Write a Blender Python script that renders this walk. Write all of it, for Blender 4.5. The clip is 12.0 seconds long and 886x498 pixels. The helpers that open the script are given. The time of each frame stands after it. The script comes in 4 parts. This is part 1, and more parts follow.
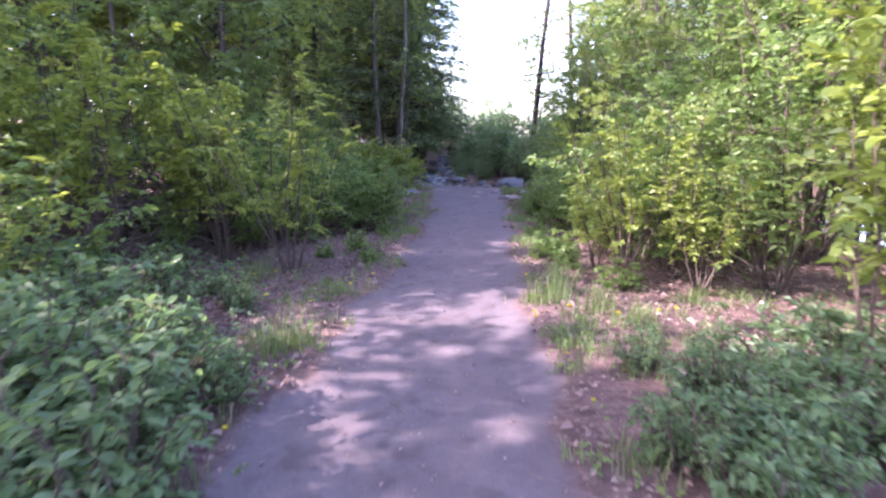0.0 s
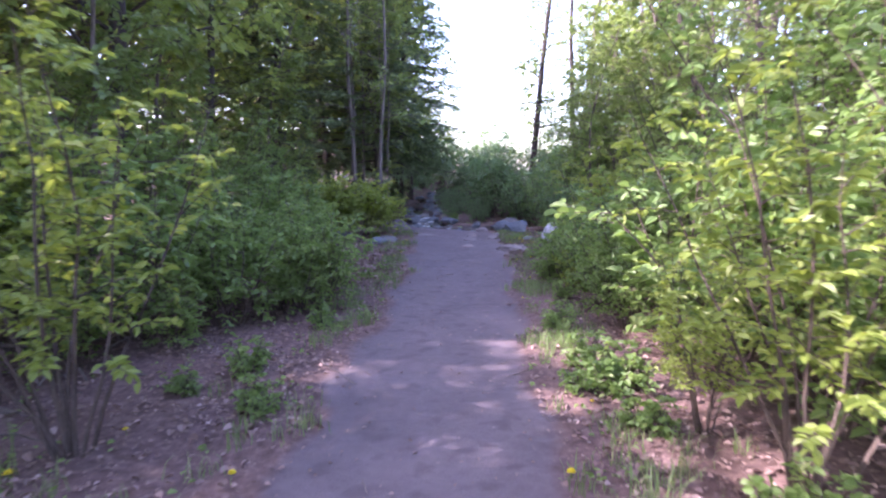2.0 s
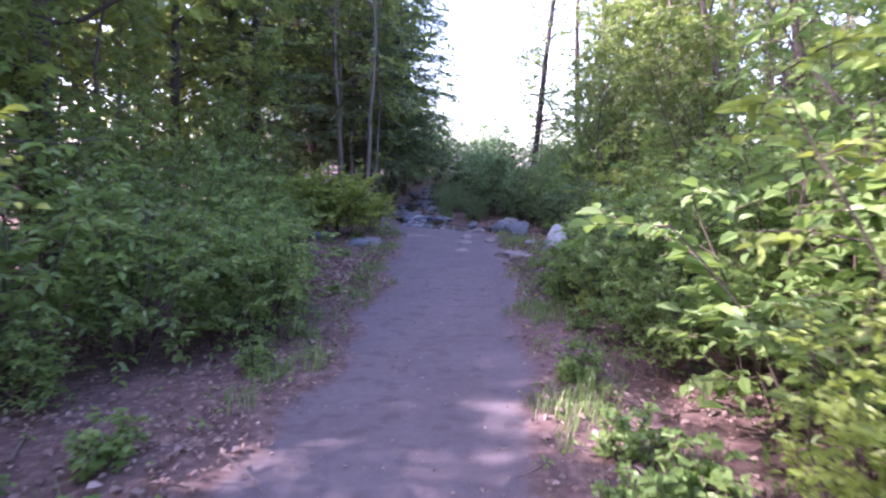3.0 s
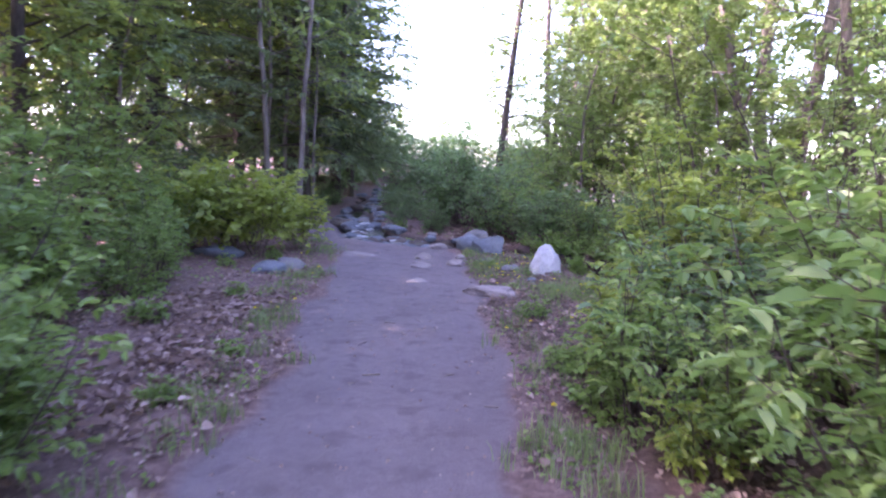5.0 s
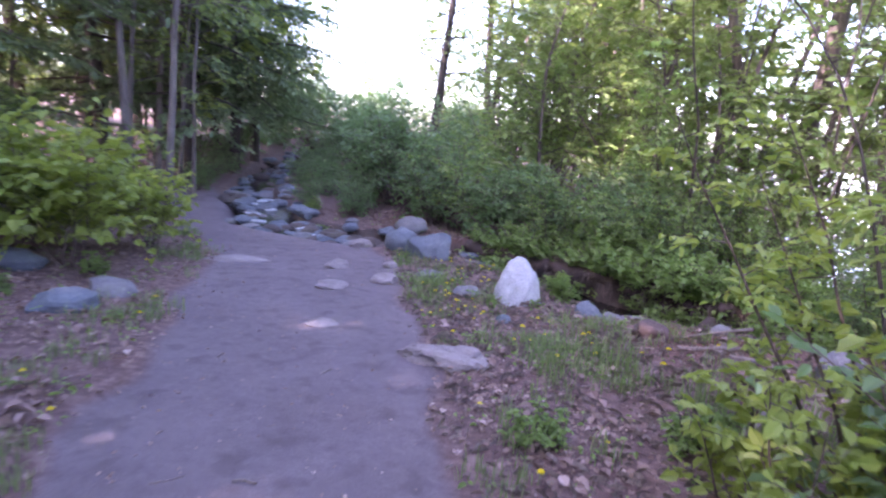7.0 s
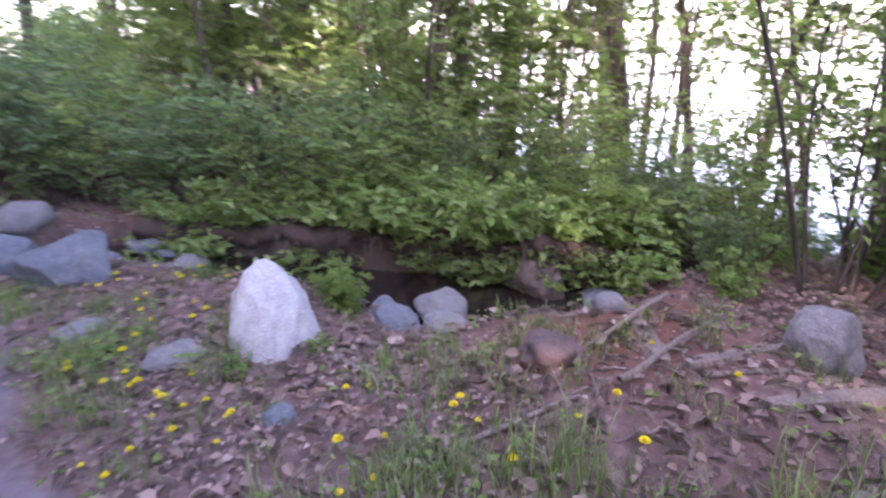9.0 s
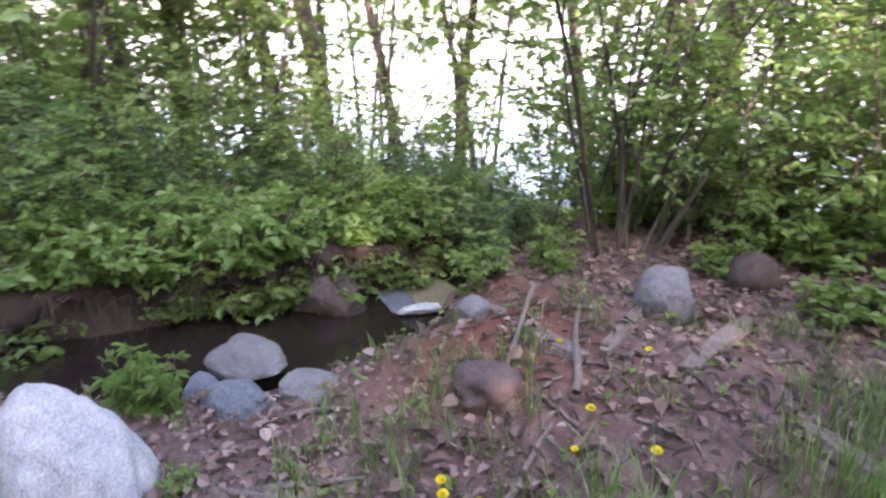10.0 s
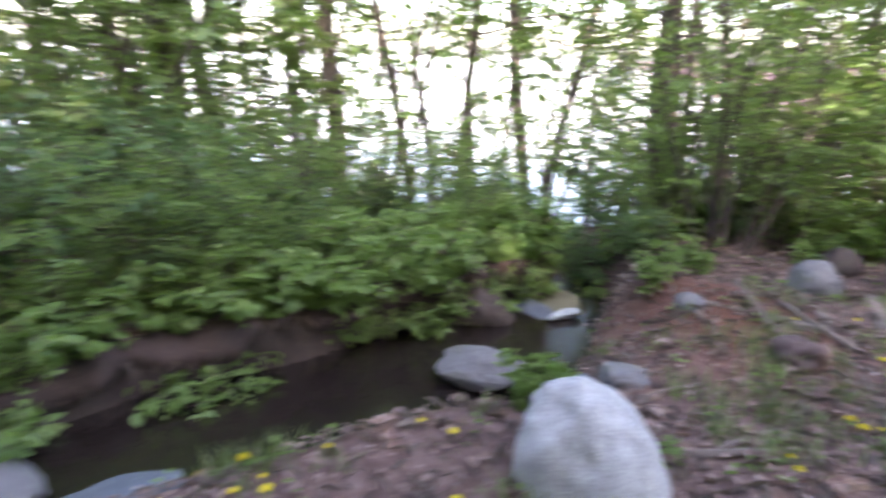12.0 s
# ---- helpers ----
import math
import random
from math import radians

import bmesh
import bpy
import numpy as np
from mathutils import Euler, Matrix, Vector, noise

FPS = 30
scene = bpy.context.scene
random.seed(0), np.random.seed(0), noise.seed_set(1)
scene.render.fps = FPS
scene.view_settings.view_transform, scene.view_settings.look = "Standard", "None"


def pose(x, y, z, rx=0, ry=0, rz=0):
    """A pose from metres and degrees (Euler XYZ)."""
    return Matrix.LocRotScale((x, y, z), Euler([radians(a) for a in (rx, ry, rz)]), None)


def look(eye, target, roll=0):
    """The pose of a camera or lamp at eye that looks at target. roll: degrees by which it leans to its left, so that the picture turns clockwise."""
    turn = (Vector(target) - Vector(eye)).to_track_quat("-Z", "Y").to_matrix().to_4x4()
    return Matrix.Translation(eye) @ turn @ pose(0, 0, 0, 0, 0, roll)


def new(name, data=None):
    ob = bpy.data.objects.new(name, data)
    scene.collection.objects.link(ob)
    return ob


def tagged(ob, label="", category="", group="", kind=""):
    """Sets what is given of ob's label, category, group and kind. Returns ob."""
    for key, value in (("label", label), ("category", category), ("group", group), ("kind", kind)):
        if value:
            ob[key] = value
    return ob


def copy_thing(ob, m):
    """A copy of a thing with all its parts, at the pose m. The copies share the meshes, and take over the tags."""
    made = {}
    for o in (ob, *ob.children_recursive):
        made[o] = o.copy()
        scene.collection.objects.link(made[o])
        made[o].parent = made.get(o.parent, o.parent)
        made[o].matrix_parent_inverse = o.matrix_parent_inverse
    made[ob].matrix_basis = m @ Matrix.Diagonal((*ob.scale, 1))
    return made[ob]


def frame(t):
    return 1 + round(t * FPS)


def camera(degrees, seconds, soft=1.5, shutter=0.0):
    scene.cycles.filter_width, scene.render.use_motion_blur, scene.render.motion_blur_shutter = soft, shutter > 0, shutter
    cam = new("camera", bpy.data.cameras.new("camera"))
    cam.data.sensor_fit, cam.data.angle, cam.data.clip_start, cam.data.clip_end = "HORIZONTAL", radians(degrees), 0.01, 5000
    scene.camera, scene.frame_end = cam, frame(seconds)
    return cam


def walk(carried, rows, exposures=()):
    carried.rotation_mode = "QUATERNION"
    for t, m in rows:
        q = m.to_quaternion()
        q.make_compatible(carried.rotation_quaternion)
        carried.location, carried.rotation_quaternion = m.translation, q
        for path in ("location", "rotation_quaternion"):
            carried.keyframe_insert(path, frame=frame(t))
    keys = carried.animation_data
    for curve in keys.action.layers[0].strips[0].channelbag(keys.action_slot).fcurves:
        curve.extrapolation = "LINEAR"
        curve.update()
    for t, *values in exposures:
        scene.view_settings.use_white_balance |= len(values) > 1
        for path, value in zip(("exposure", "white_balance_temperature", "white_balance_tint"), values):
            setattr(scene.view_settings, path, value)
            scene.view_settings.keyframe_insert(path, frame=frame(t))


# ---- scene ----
cam = camera(74.3, 12.0, soft=2.2, shutter=0.4)
PATH = [
    (0, pose(-0.000, -0.000, 1.366, 79.61, -0.08, -0.00)),
    (0.5, pose(0.034, 0.835, 1.382, 81.10, 0.47, 0.19)),
    (1, pose(0.053, 1.686, 1.380, 83.50, -0.14, 0.84)),
    (1.5, pose(0.117, 2.463, 1.384, 83.98, -0.13, -2.19)),
    (2, pose(0.238, 3.253, 1.392, 82.83, 0.18, -0.50)),
    (2.5, pose(0.290, 4.028, 1.412, 81.93, -0.38, -0.74)),
    (2.7, pose(0.327, 4.312, 1.383, 82.58, -0.55, -0.73)),
    (4.3, pose(0.464, 6.709, 1.330, 80.65, -2.14, -0.63)),
    (4.5, pose(0.463, 7.025, 1.317, 82.01, -2.75, -1.52)),
    (5, pose(0.507, 7.757, 1.330, 82.55, -2.35, -4.81)),
    (5.5, pose(0.579, 8.474, 1.369, 81.85, -1.23, -6.48)),
    (6, pose(0.603, 9.217, 1.416, 81.34, -1.48, -7.84)),
    (6.5, pose(0.721, 9.886, 1.425, 79.26, -0.94, -9.10)),
    (6.7, pose(0.722, 10.153, 1.438, 79.57, -2.97, -9.20)),
    (8.3, pose(1.311, 12.243, 1.422, 73.21, 0.66, -30.88)),
    (8.5, pose(1.384, 12.468, 1.375, 73.96, 2.18, -34.11)),
    (9, pose(1.409, 13.052, 1.342, 71.80, 1.53, -44.15)),
    (9.5, pose(1.450, 13.612, 1.349, 68.94, -0.28, -63.62)),
    (10, pose(1.417, 14.170, 1.385, 69.22, 1.37, -79.78)),
    (10.5, pose(1.349, 14.710, 1.406, 68.53, -1.61, -92.95)),
    (11, pose(1.367, 15.294, 1.373, 69.28, -2.31, -100.79)),
    (11.5, pose(1.279, 15.748, 1.382, 71.83, -5.45, -106.25)),
    (11.8, pose(1.106, 16.111, 1.420, 71.95, -3.50, -103.55)),
    (12, pose(0.971, 16.369, 1.440, 71.63, -1.58, -96.08)),
]
walk(cam, PATH, [(0.0, 3.1, 6150, 41), (1.0, 3.2, 6150, 41), (2.7, 3.08, 6000, 45), (4.5, 3.55, 6100, 47), (6.7, 3.7, 6150, 46), (8.5, 3.75, 6300, 47), (9.6, 3.8, 6850, 33), (12.0, 3.72, 6850, 22)])

# ---- light ----
SUN_DIR = Vector((0.74, 0.16, -0.62)).normalized()
world = bpy.data.worlds.new("sky")
scene.world = world
world.use_nodes = True
wn = world.node_tree
sky = wn.nodes.new("ShaderNodeTexSky")
sky.sky_type = "NISHITA"
sky.sun_disc = False
sky.sun_elevation = math.asin(-SUN_DIR.z)
sky.sun_rotation = math.atan2(-SUN_DIR.x, -SUN_DIR.y)
sky.air_density, sky.dust_density, sky.ozone_density = 1.0, 2.5, 1.0
wn.nodes["Background"].inputs[1].default_value = 0.15
wn.links.new(sky.outputs[0], wn.nodes["Background"].inputs[0])
sun = new("sun", bpy.data.lights.new("sun", "SUN"))
sun.data.energy, sun.data.angle, sun.data.color = 2.8, radians(0.6), (1.0, 0.93, 0.82)
sun.matrix_world = look((0, 0, 30), Vector((0, 0, 30)) + SUN_DIR)


# ---- materials ----
def shader(name):
    m = bpy.data.materials.new(name)
    m.use_nodes = True
    t = m.node_tree
    return m, t, t.nodes["Principled BSDF"], t.nodes["Material Output"]


def node(t, kind, links=(), **values):
    n = t.nodes.new("ShaderNode" + kind)
    for key, value in values.items():
        if key in n.inputs:
            n.inputs[key].default_value = value
        else:
            setattr(n, key, value)
    for a, b in links:
        t.links.new(a, n.inputs[b])
    return n


def ramp(t, source, stops):
    n = t.nodes.new("ShaderNodeValToRGB")
    e = n.color_ramp.elements
    while len(e) < len(stops):
        e.new(0.5)
    for k, (at, c) in enumerate(stops):
        e[k].position = at
        e[k].color = (*c, 1) if len(c) == 3 else c
    t.links.new(source, n.inputs[0])
    return n.outputs[0]


def noisy(t, scale, detail=6, rough=0.6, where=None):
    n = node(t, "TexNoise", Scale=scale, Detail=detail, Roughness=rough)
    if where is None:
        where = node(t, "TexCoord").outputs["Object"]
    t.links.new(where, n.inputs["Vector"])
    return n.outputs[0]


def blend(t, fac, a, b, how="MIX"):
    n = t.nodes.new("ShaderNodeMix")
    n.data_type, n.blend_type = "RGBA", how
    for value, slot in ((fac, 0), (a, 6), (b, 7)):
        if hasattr(value, "links"):
            t.links.new(value, n.inputs[slot])
        else:
            n.inputs[slot].default_value = value if slot == 0 else (*value, 1)
    return n.outputs[2]


def bumped(t, bsdf, height, strength, distance):
    n = node(t, "Bump", Strength=strength, Distance=distance)
    t.links.new(height, n.inputs["Height"])
    t.links.new(n.outputs[0], bsdf.inputs["Normal"])


def leaf_material(name, dark, mid, pale, glow, through_light=0.45, gloss=0.45):
    """A thin leaf: surface sheen and light coming through, each leaf of its own tone."""
    m, t, b, out = shader(name)
    geo = node(t, "NewGeometry")
    tone = ramp(t, geo.outputs["Random Per Island"], [(0.0, dark), (0.45, mid), (0.85, mid), (1.0, pale)])
    mottled = blend(t, 0.35, tone, ramp(t, noisy(t, 1.7, 3), [(0.3, dark), (0.7, mid)]))
    t.links.new(mottled, b.inputs["Base Color"])
    b.inputs["Roughness"].default_value = gloss
    tr = node(t, "BsdfTranslucent")
    t.links.new(blend(t, 0.6, mottled, glow), tr.inputs[0])
    mix = node(t, "MixShader", [(b.outputs[0], 1), (tr.outputs[0], 2)])
    mix.inputs[0].default_value = through_light
    t.links.new(mix.outputs[0], out.inputs[0])
    return m


LEAF = leaf_material("shrub_leaf", (0.09, 0.155, 0.045), (0.165, 0.265, 0.08), (0.28, 0.36, 0.14), (0.28, 0.42, 0.08), 0.5)
LEAF_YELLOW = leaf_material("spring_leaf", (0.13, 0.19, 0.04), (0.23, 0.31, 0.07), (0.32, 0.38, 0.12), (0.4, 0.48, 0.06), 0.5)
LEAF_DEEP = leaf_material("deep_leaf", (0.075, 0.135, 0.07), (0.135, 0.225, 0.105), (0.22, 0.31, 0.16), (0.22, 0.36, 0.09), 0.5)
LEAF_TREE = leaf_material("canopy_leaf", (0.095, 0.14, 0.05), (0.175, 0.25, 0.085), (0.26, 0.32, 0.13), (0.3, 0.4, 0.08), 0.52)
# Lighter, yellower copy of the canopy leaf: sun on the left forest painted in.
LEAF_STAND_LIT = leaf_material("sunlit_stand_leaf", (0.12, 0.155, 0.045), (0.215, 0.28, 0.08), (0.31, 0.37, 0.13), (0.4, 0.5, 0.09), 0.6)
NEEDLE = leaf_material("needle_spray", (0.07, 0.11, 0.055), (0.12, 0.175, 0.085), (0.19, 0.25, 0.115), (0.19, 0.28, 0.08), 0.4, 0.6)
GRASS = leaf_material("grass_blade", (0.09, 0.15, 0.05), (0.15, 0.22, 0.08), (0.4, 0.38, 0.22), (0.22, 0.32, 0.06), 0.35, 0.5)
LITTER = leaf_material("dead_leaf", (0.085, 0.05, 0.045), (0.25, 0.172, 0.155), (0.52, 0.41, 0.38), (0.34, 0.22, 0.15), 0.15, 0.7)


def ground_material():
    m, t, b, out = shader("forest_floor")
    trail = node(t, "Attribute", attribute_name="trail").outputs["Fac"]
    rust = node(t, "Attribute", attribute_name="rust").outputs["Fac"]
    wet = node(t, "Attribute", attribute_name="wet").outputs["Fac"]
    big, fine, grit = noisy(t, 1.3, 5), noisy(t, 14, 8, 0.7), noisy(t, 110, 4, 0.7)
    tread = noisy(t, 5.5, 4, 0.55)
    dirt = ramp(t, blend(t, 0.5, big, fine), [(0.32, (0.072, 0.053, 0.06)), (0.5, (0.112, 0.087, 0.099)), (0.68, (0.158, 0.126, 0.14))])
    dirt = blend(t, 0.3, dirt, ramp(t, grit, [(0.35, (0.06, 0.045, 0.05)), (0.65, (0.2, 0.165, 0.18))]))
    dirt = blend(t, ramp(t, tread, [(0.54, (0, 0, 0)), (0.66, (0.6, 0.6, 0.6))]), dirt, (0.065, 0.048, 0.054))
    humus = ramp(t, fine, [(0.3, (0.05, 0.028, 0.026)), (0.5, (0.115, 0.068, 0.062)), (0.72, (0.22, 0.15, 0.135))])
    red = ramp(t, fine, [(0.3, (0.06, 0.02, 0.012)), (0.7, (0.17, 0.065, 0.038))])
    mud = ramp(t, fine, [(0.3, (0.018, 0.011, 0.009)), (0.7, (0.06, 0.036, 0.029))])
    edge = ramp(t, blend(t, 0.5, trail, blend(t, 0.5, fine, noisy(t, 5, 4))), [(0.4, (0, 0, 0)), (0.62, (1, 1, 1))])
    c = blend(t, rust, humus, red)
    c = blend(t, edge, c, dirt)
    c = blend(t, wet, c, mud)
    t.links.new(c, b.inputs["Base Color"])
    t.links.new(ramp(t, wet, [(0.3, (0.92, 0.92, 0.92)), (1.0, (0.6, 0.6, 0.6))]), b.inputs["Roughness"])
    bumped(t, b, blend(t, 0.35, blend(t, 0.5, fine, grit), tread), 0.7, 0.04)
    return m


def stone_material(name, dark, mid, pale, scale=1.0, moss=0.0):
    m, t, b, out = shader(name)
    co = node(t, "TexCoord").outputs["Object"]
    big, fine, speck = noisy(t, 5 * scale, 5, 0.6, co), noisy(t, 30 * scale, 8, 0.7, co), noisy(t, 120 * scale, 3, 0.6, co)
    c = ramp(t, blend(t, 0.5, big, fine), [(0.3, dark), (0.5, mid), (0.7, pale)])
    c = blend(t, 0.4, c, ramp(t, speck, [(0.35, dark), (0.55, mid), (0.7, pale)]))
    if moss:
        c = blend(t, ramp(t, big, [(0.55, (0, 0, 0)), (0.65, (moss, moss, moss))]), c, (0.08, 0.1, 0.03))
    t.links.new(c, b.inputs["Base Color"])
    b.inputs["Roughness"].default_value = 0.85
    bumped(t, b, blend(t, 0.5, fine, speck), 0.5, 0.02)
    return m


def bark_material(name, dark, pale, scale=1.0):
    m, t, b, out = shader(name)
    co = node(t, "TexCoord").outputs["Object"]
    stretch = node(t, "Mapping", [(co, 0)])
    stretch.inputs["Scale"].default_value = (9 * scale, 9 * scale, 1.6 * scale)
    ridges = noisy(t, 2.5, 8, 0.7, stretch.outputs[0])
    c = ramp(t, ridges, [(0.35, dark), (0.65, pale)])
    c = blend(t, 0.35, c, ramp(t, noisy(t, 3, 4, 0.6, co), [(0.35, dark), (0.65, pale)]))
    t.links.new(c, b.inputs["Base Color"])
    b.inputs["Roughness"].default_value = 0.9
    bumped(t, b, ridges, 0.8, 0.02)
    return m


def water_material(name, tint, rough, ripple, scale, clear=0.85):
    m, t, b, out = shader(name)
    b.inputs["Base Color"].default_value = (*tint, 1)
    b.inputs["Roughness"].default_value = rough
    b.inputs["IOR"].default_value = 1.33
    b.inputs["Transmission Weight"].default_value = clear
    bumped(t, b, noisy(t, scale, 4, 0.6), ripple, 0.05)
    return m


FLOOR = ground_material()
GRANITE = stone_material("pale_granite", (0.17, 0.17, 0.18), (0.35, 0.35, 0.37), (0.53, 0.53, 0.55))
GREY_STONE = stone_material("grey_stone", (0.06, 0.06, 0.068), (0.14, 0.135, 0.145), (0.25, 0.24, 0.25), 1.0, 0.25)
BLUE_STONE = stone_material("blue_grey_stone", (0.04, 0.047, 0.06), (0.095, 0.11, 0.135), (0.2, 0.22, 0.25))
BROWN_STONE = stone_material("brown_stone", (0.025, 0.02, 0.02), (0.065, 0.048, 0.045), (0.13, 0.1, 0.09), 1.0, 0.3)
TAN_STONE = stone_material("tan_stone", (0.11, 0.09, 0.09), (0.19, 0.16, 0.165), (0.29, 0.26, 0.265))
MOSSY = stone_material("mossy_rock", (0.06, 0.055, 0.04), (0.13, 0.12, 0.075), (0.22, 0.2, 0.13), 1.0, 0.9)
# Near-black soil: the undercut bank's shade is mixed into the colour.
SHADED_SOIL = stone_material("shaded_soil", (0.012, 0.007, 0.006), (0.034, 0.019, 0.016), (0.085, 0.052, 0.044))
CLOD = stone_material("earth_clod", (0.03, 0.02, 0.02), (0.08, 0.05, 0.05), (0.16, 0.115, 0.11))
BARK = bark_material("grey_brown_bark", (0.05, 0.04, 0.035), (0.2, 0.16, 0.14))
BARK_DARK = bark_material("dark_bark", (0.02, 0.016, 0.015), (0.09, 0.07, 0.06))
BARK_PALE = bark_material("pale_bark", (0.06, 0.05, 0.045), (0.21, 0.18, 0.165))
TWIG = bark_material("twig_bark", (0.04, 0.03, 0.025), (0.15, 0.11, 0.09), 3)
DEADWOOD = bark_material("weathered_wood", (0.08, 0.06, 0.053), (0.27, 0.215, 0.195), 3)
WATER = water_material("stream_water", (0.014, 0.01, 0.009), 0.07, 0.3, 5.0, 0.1)
# Opaque tan base colour stands in for bright sky mirrored in the pond.
POND_GLARE = water_material("pond_water", (0.36, 0.31, 0.23), 0.2, 0.3, 3.0, 0.0)
m_, t_, b_, o_ = shader("dandelion_yellow")
t_.links.new(ramp(t_, noisy(t_, 60, 3), [(0.3, (0.62, 0.48, 0.01)), (0.7, (0.72, 0.62, 0.02))]), b_.inputs["Base Color"])
YELLOW = m_
m_, t_, b_, o_ = shader("stream_foam")
t_.links.new(ramp(t_, noisy(t_, 30, 5), [(0.3, (0.2, 0.22, 0.25)), (0.7, (0.5, 0.53, 0.57))]), b_.inputs["Base Color"])
FOAM = m_


# ---- mesh tools ----
def mesh_from(name, verts, faces, mat, smooth=False):
    """A mesh from arrays of vertices and of faces that all have the same number of corners."""
    verts, faces = np.asarray(verts, np.float32), np.asarray(faces, np.int32)
    me = bpy.data.meshes.new(name)
    me.vertices.add(len(verts))
    me.vertices.foreach_set("co", verts.ravel())
    k = faces.shape[1]
    me.loops.add(faces.size)
    me.loops.foreach_set("vertex_index", faces.ravel())
    me.polygons.add(len(faces))
    me.polygons.foreach_set("loop_start", np.arange(0, faces.size, k, dtype=np.int32))
    me.polygons.foreach_set("loop_total", np.full(len(faces), k, np.int32))
    me.polygons.foreach_set("use_smooth", np.full(len(faces), smooth))
    me.materials.append(mat)
    me.update(calc_edges=True)
    return me


def child(name, me, parent, label=""):
    ob = new(name, me)
    ob.parent = parent
    return tagged(ob, label)


def unit(a):
    return a / np.maximum(np.linalg.norm(a, axis=-1, keepdims=True), 1e-9)


def tube_arrays(lines, sides=5):
    """Tapered tubes along polylines: (points, first radius, last radius) each."""
    V, F, at = [], [], 0
    ang = np.arange(sides) * 2 * np.pi / sides
    for pts, r0, r1 in lines:
        pts = np.asarray(pts, float)
        n = len(pts)
        d = unit(np.gradient(pts, axis=0))
        ref = np.where(np.abs(d[:, 2:3]) > 0.9, np.array([[1.0, 0, 0]]), np.array([[0, 0, 1.0]]))
        u = unit(np.cross(d, ref))
        w = np.cross(d, u)
        r = np.linspace(r0, r1, n)[:, None, None]
        ring = pts[:, None] + r * (np.cos(ang)[None, :, None] * u[:, None] + np.sin(ang)[None, :, None] * w[:, None])
        V.append(ring.reshape(-1, 3))
        i = np.arange(n - 1)[:, None] * sides
        j = np.arange(sides)[None]
        k = (j + 1) % sides
        F.append(np.stack([i + j, i + k, i + sides + k, i + sides + j], -1).reshape(-1, 4) + at)
        at += n * sides
    return np.concatenate(V), np.concatenate(F)


def leaf_arrays(O, D, N, S, wide=0.55, simple=False, fold=0.12):
    """Leaves at O along D with upper side N and length S; each folds along its midrib."""
    D = unit(D)
    W = unit(np.cross(N, D))
    N = np.cross(D, W)
    if simple:
        shape = np.array([(0, 0, 0), (0.45, 0.5 * wide, 0.0), (1, 0, -0.12), (0.45, -0.5 * wide, 0.05)])
        quads = np.array([(0, 1, 2, 3)])
    else:
        shape = np.array([(0, 0, 0), (0.3, 0.46 * wide, fold), (0.68, 0.4 * wide, fold * 0.6), (1, 0, -0.16), (0.68, -0.4 * wide, fold * 0.6), (0.3, -0.46 * wide, fold)])
        quads = np.array([(0, 3, 2, 1), (0, 5, 4, 3)])
    V = O[:, None] + S[:, None, None] * (shape[None, :, :1] * D[:, None] + shape[None, :, 1:2] * W[:, None] + shape[None, :, 2:] * N[:, None])
    F = quads[None] + (np.arange(len(O)) * len(shape))[:, None, None]
    return V.reshape(-1, 3), F.reshape(-1, 4)


def bend(rng, start, way, length, steps, droop=0.0, wobble=0.15):
    pts = [np.array(start, float)]
    way = unit(np.array(way, float))
    for _ in range(steps):
        way = unit(way + rng.normal(0, wobble, 3) + np.array([0, 0, -droop]))
        pts.append(pts[-1] + way * length / steps)
    return np.array(pts)


def along(pts, f):
    k = f * (len(pts) - 1)
    i = min(int(k), len(pts) - 2)
    return pts[i] + (pts[i + 1] - pts[i]) * (k - i), unit(pts[i + 1] - pts[i])


def twig_leaves(rng, pts, count, size, store, flat=0.75, first=0.15):
    """Leaves set alternately along a twig, more or less level."""
    for k in range(count):
        p, d = along(pts, first + (1 - first) * (k + rng.random()) / count)
        side = unit(np.cross(d, (0, 0, 1)) + 1e-6) * (1 if k % 2 else -1)
        o = d * rng.uniform(0.2, 0.9) + side * rng.uniform(0.5, 1.1) + rng.normal(0, 0.25, 3) + np.array([0, 0, -0.15])
        n = np.array([0, 0, flat]) + rng.normal(0, 0.35, 3)
        store.append((p, o, n, size * rng.uniform(0.55, 1.2)))


def leaf_mesh(name, store, mat, wide=0.55, simple=False):
    O, D, N = (np.array([s[k] for s in store]) for k in range(3))
    S = np.array([s[3] for s in store])
    return mesh_from(name, *leaf_arrays(O, D, N, S, wide, simple), mat)


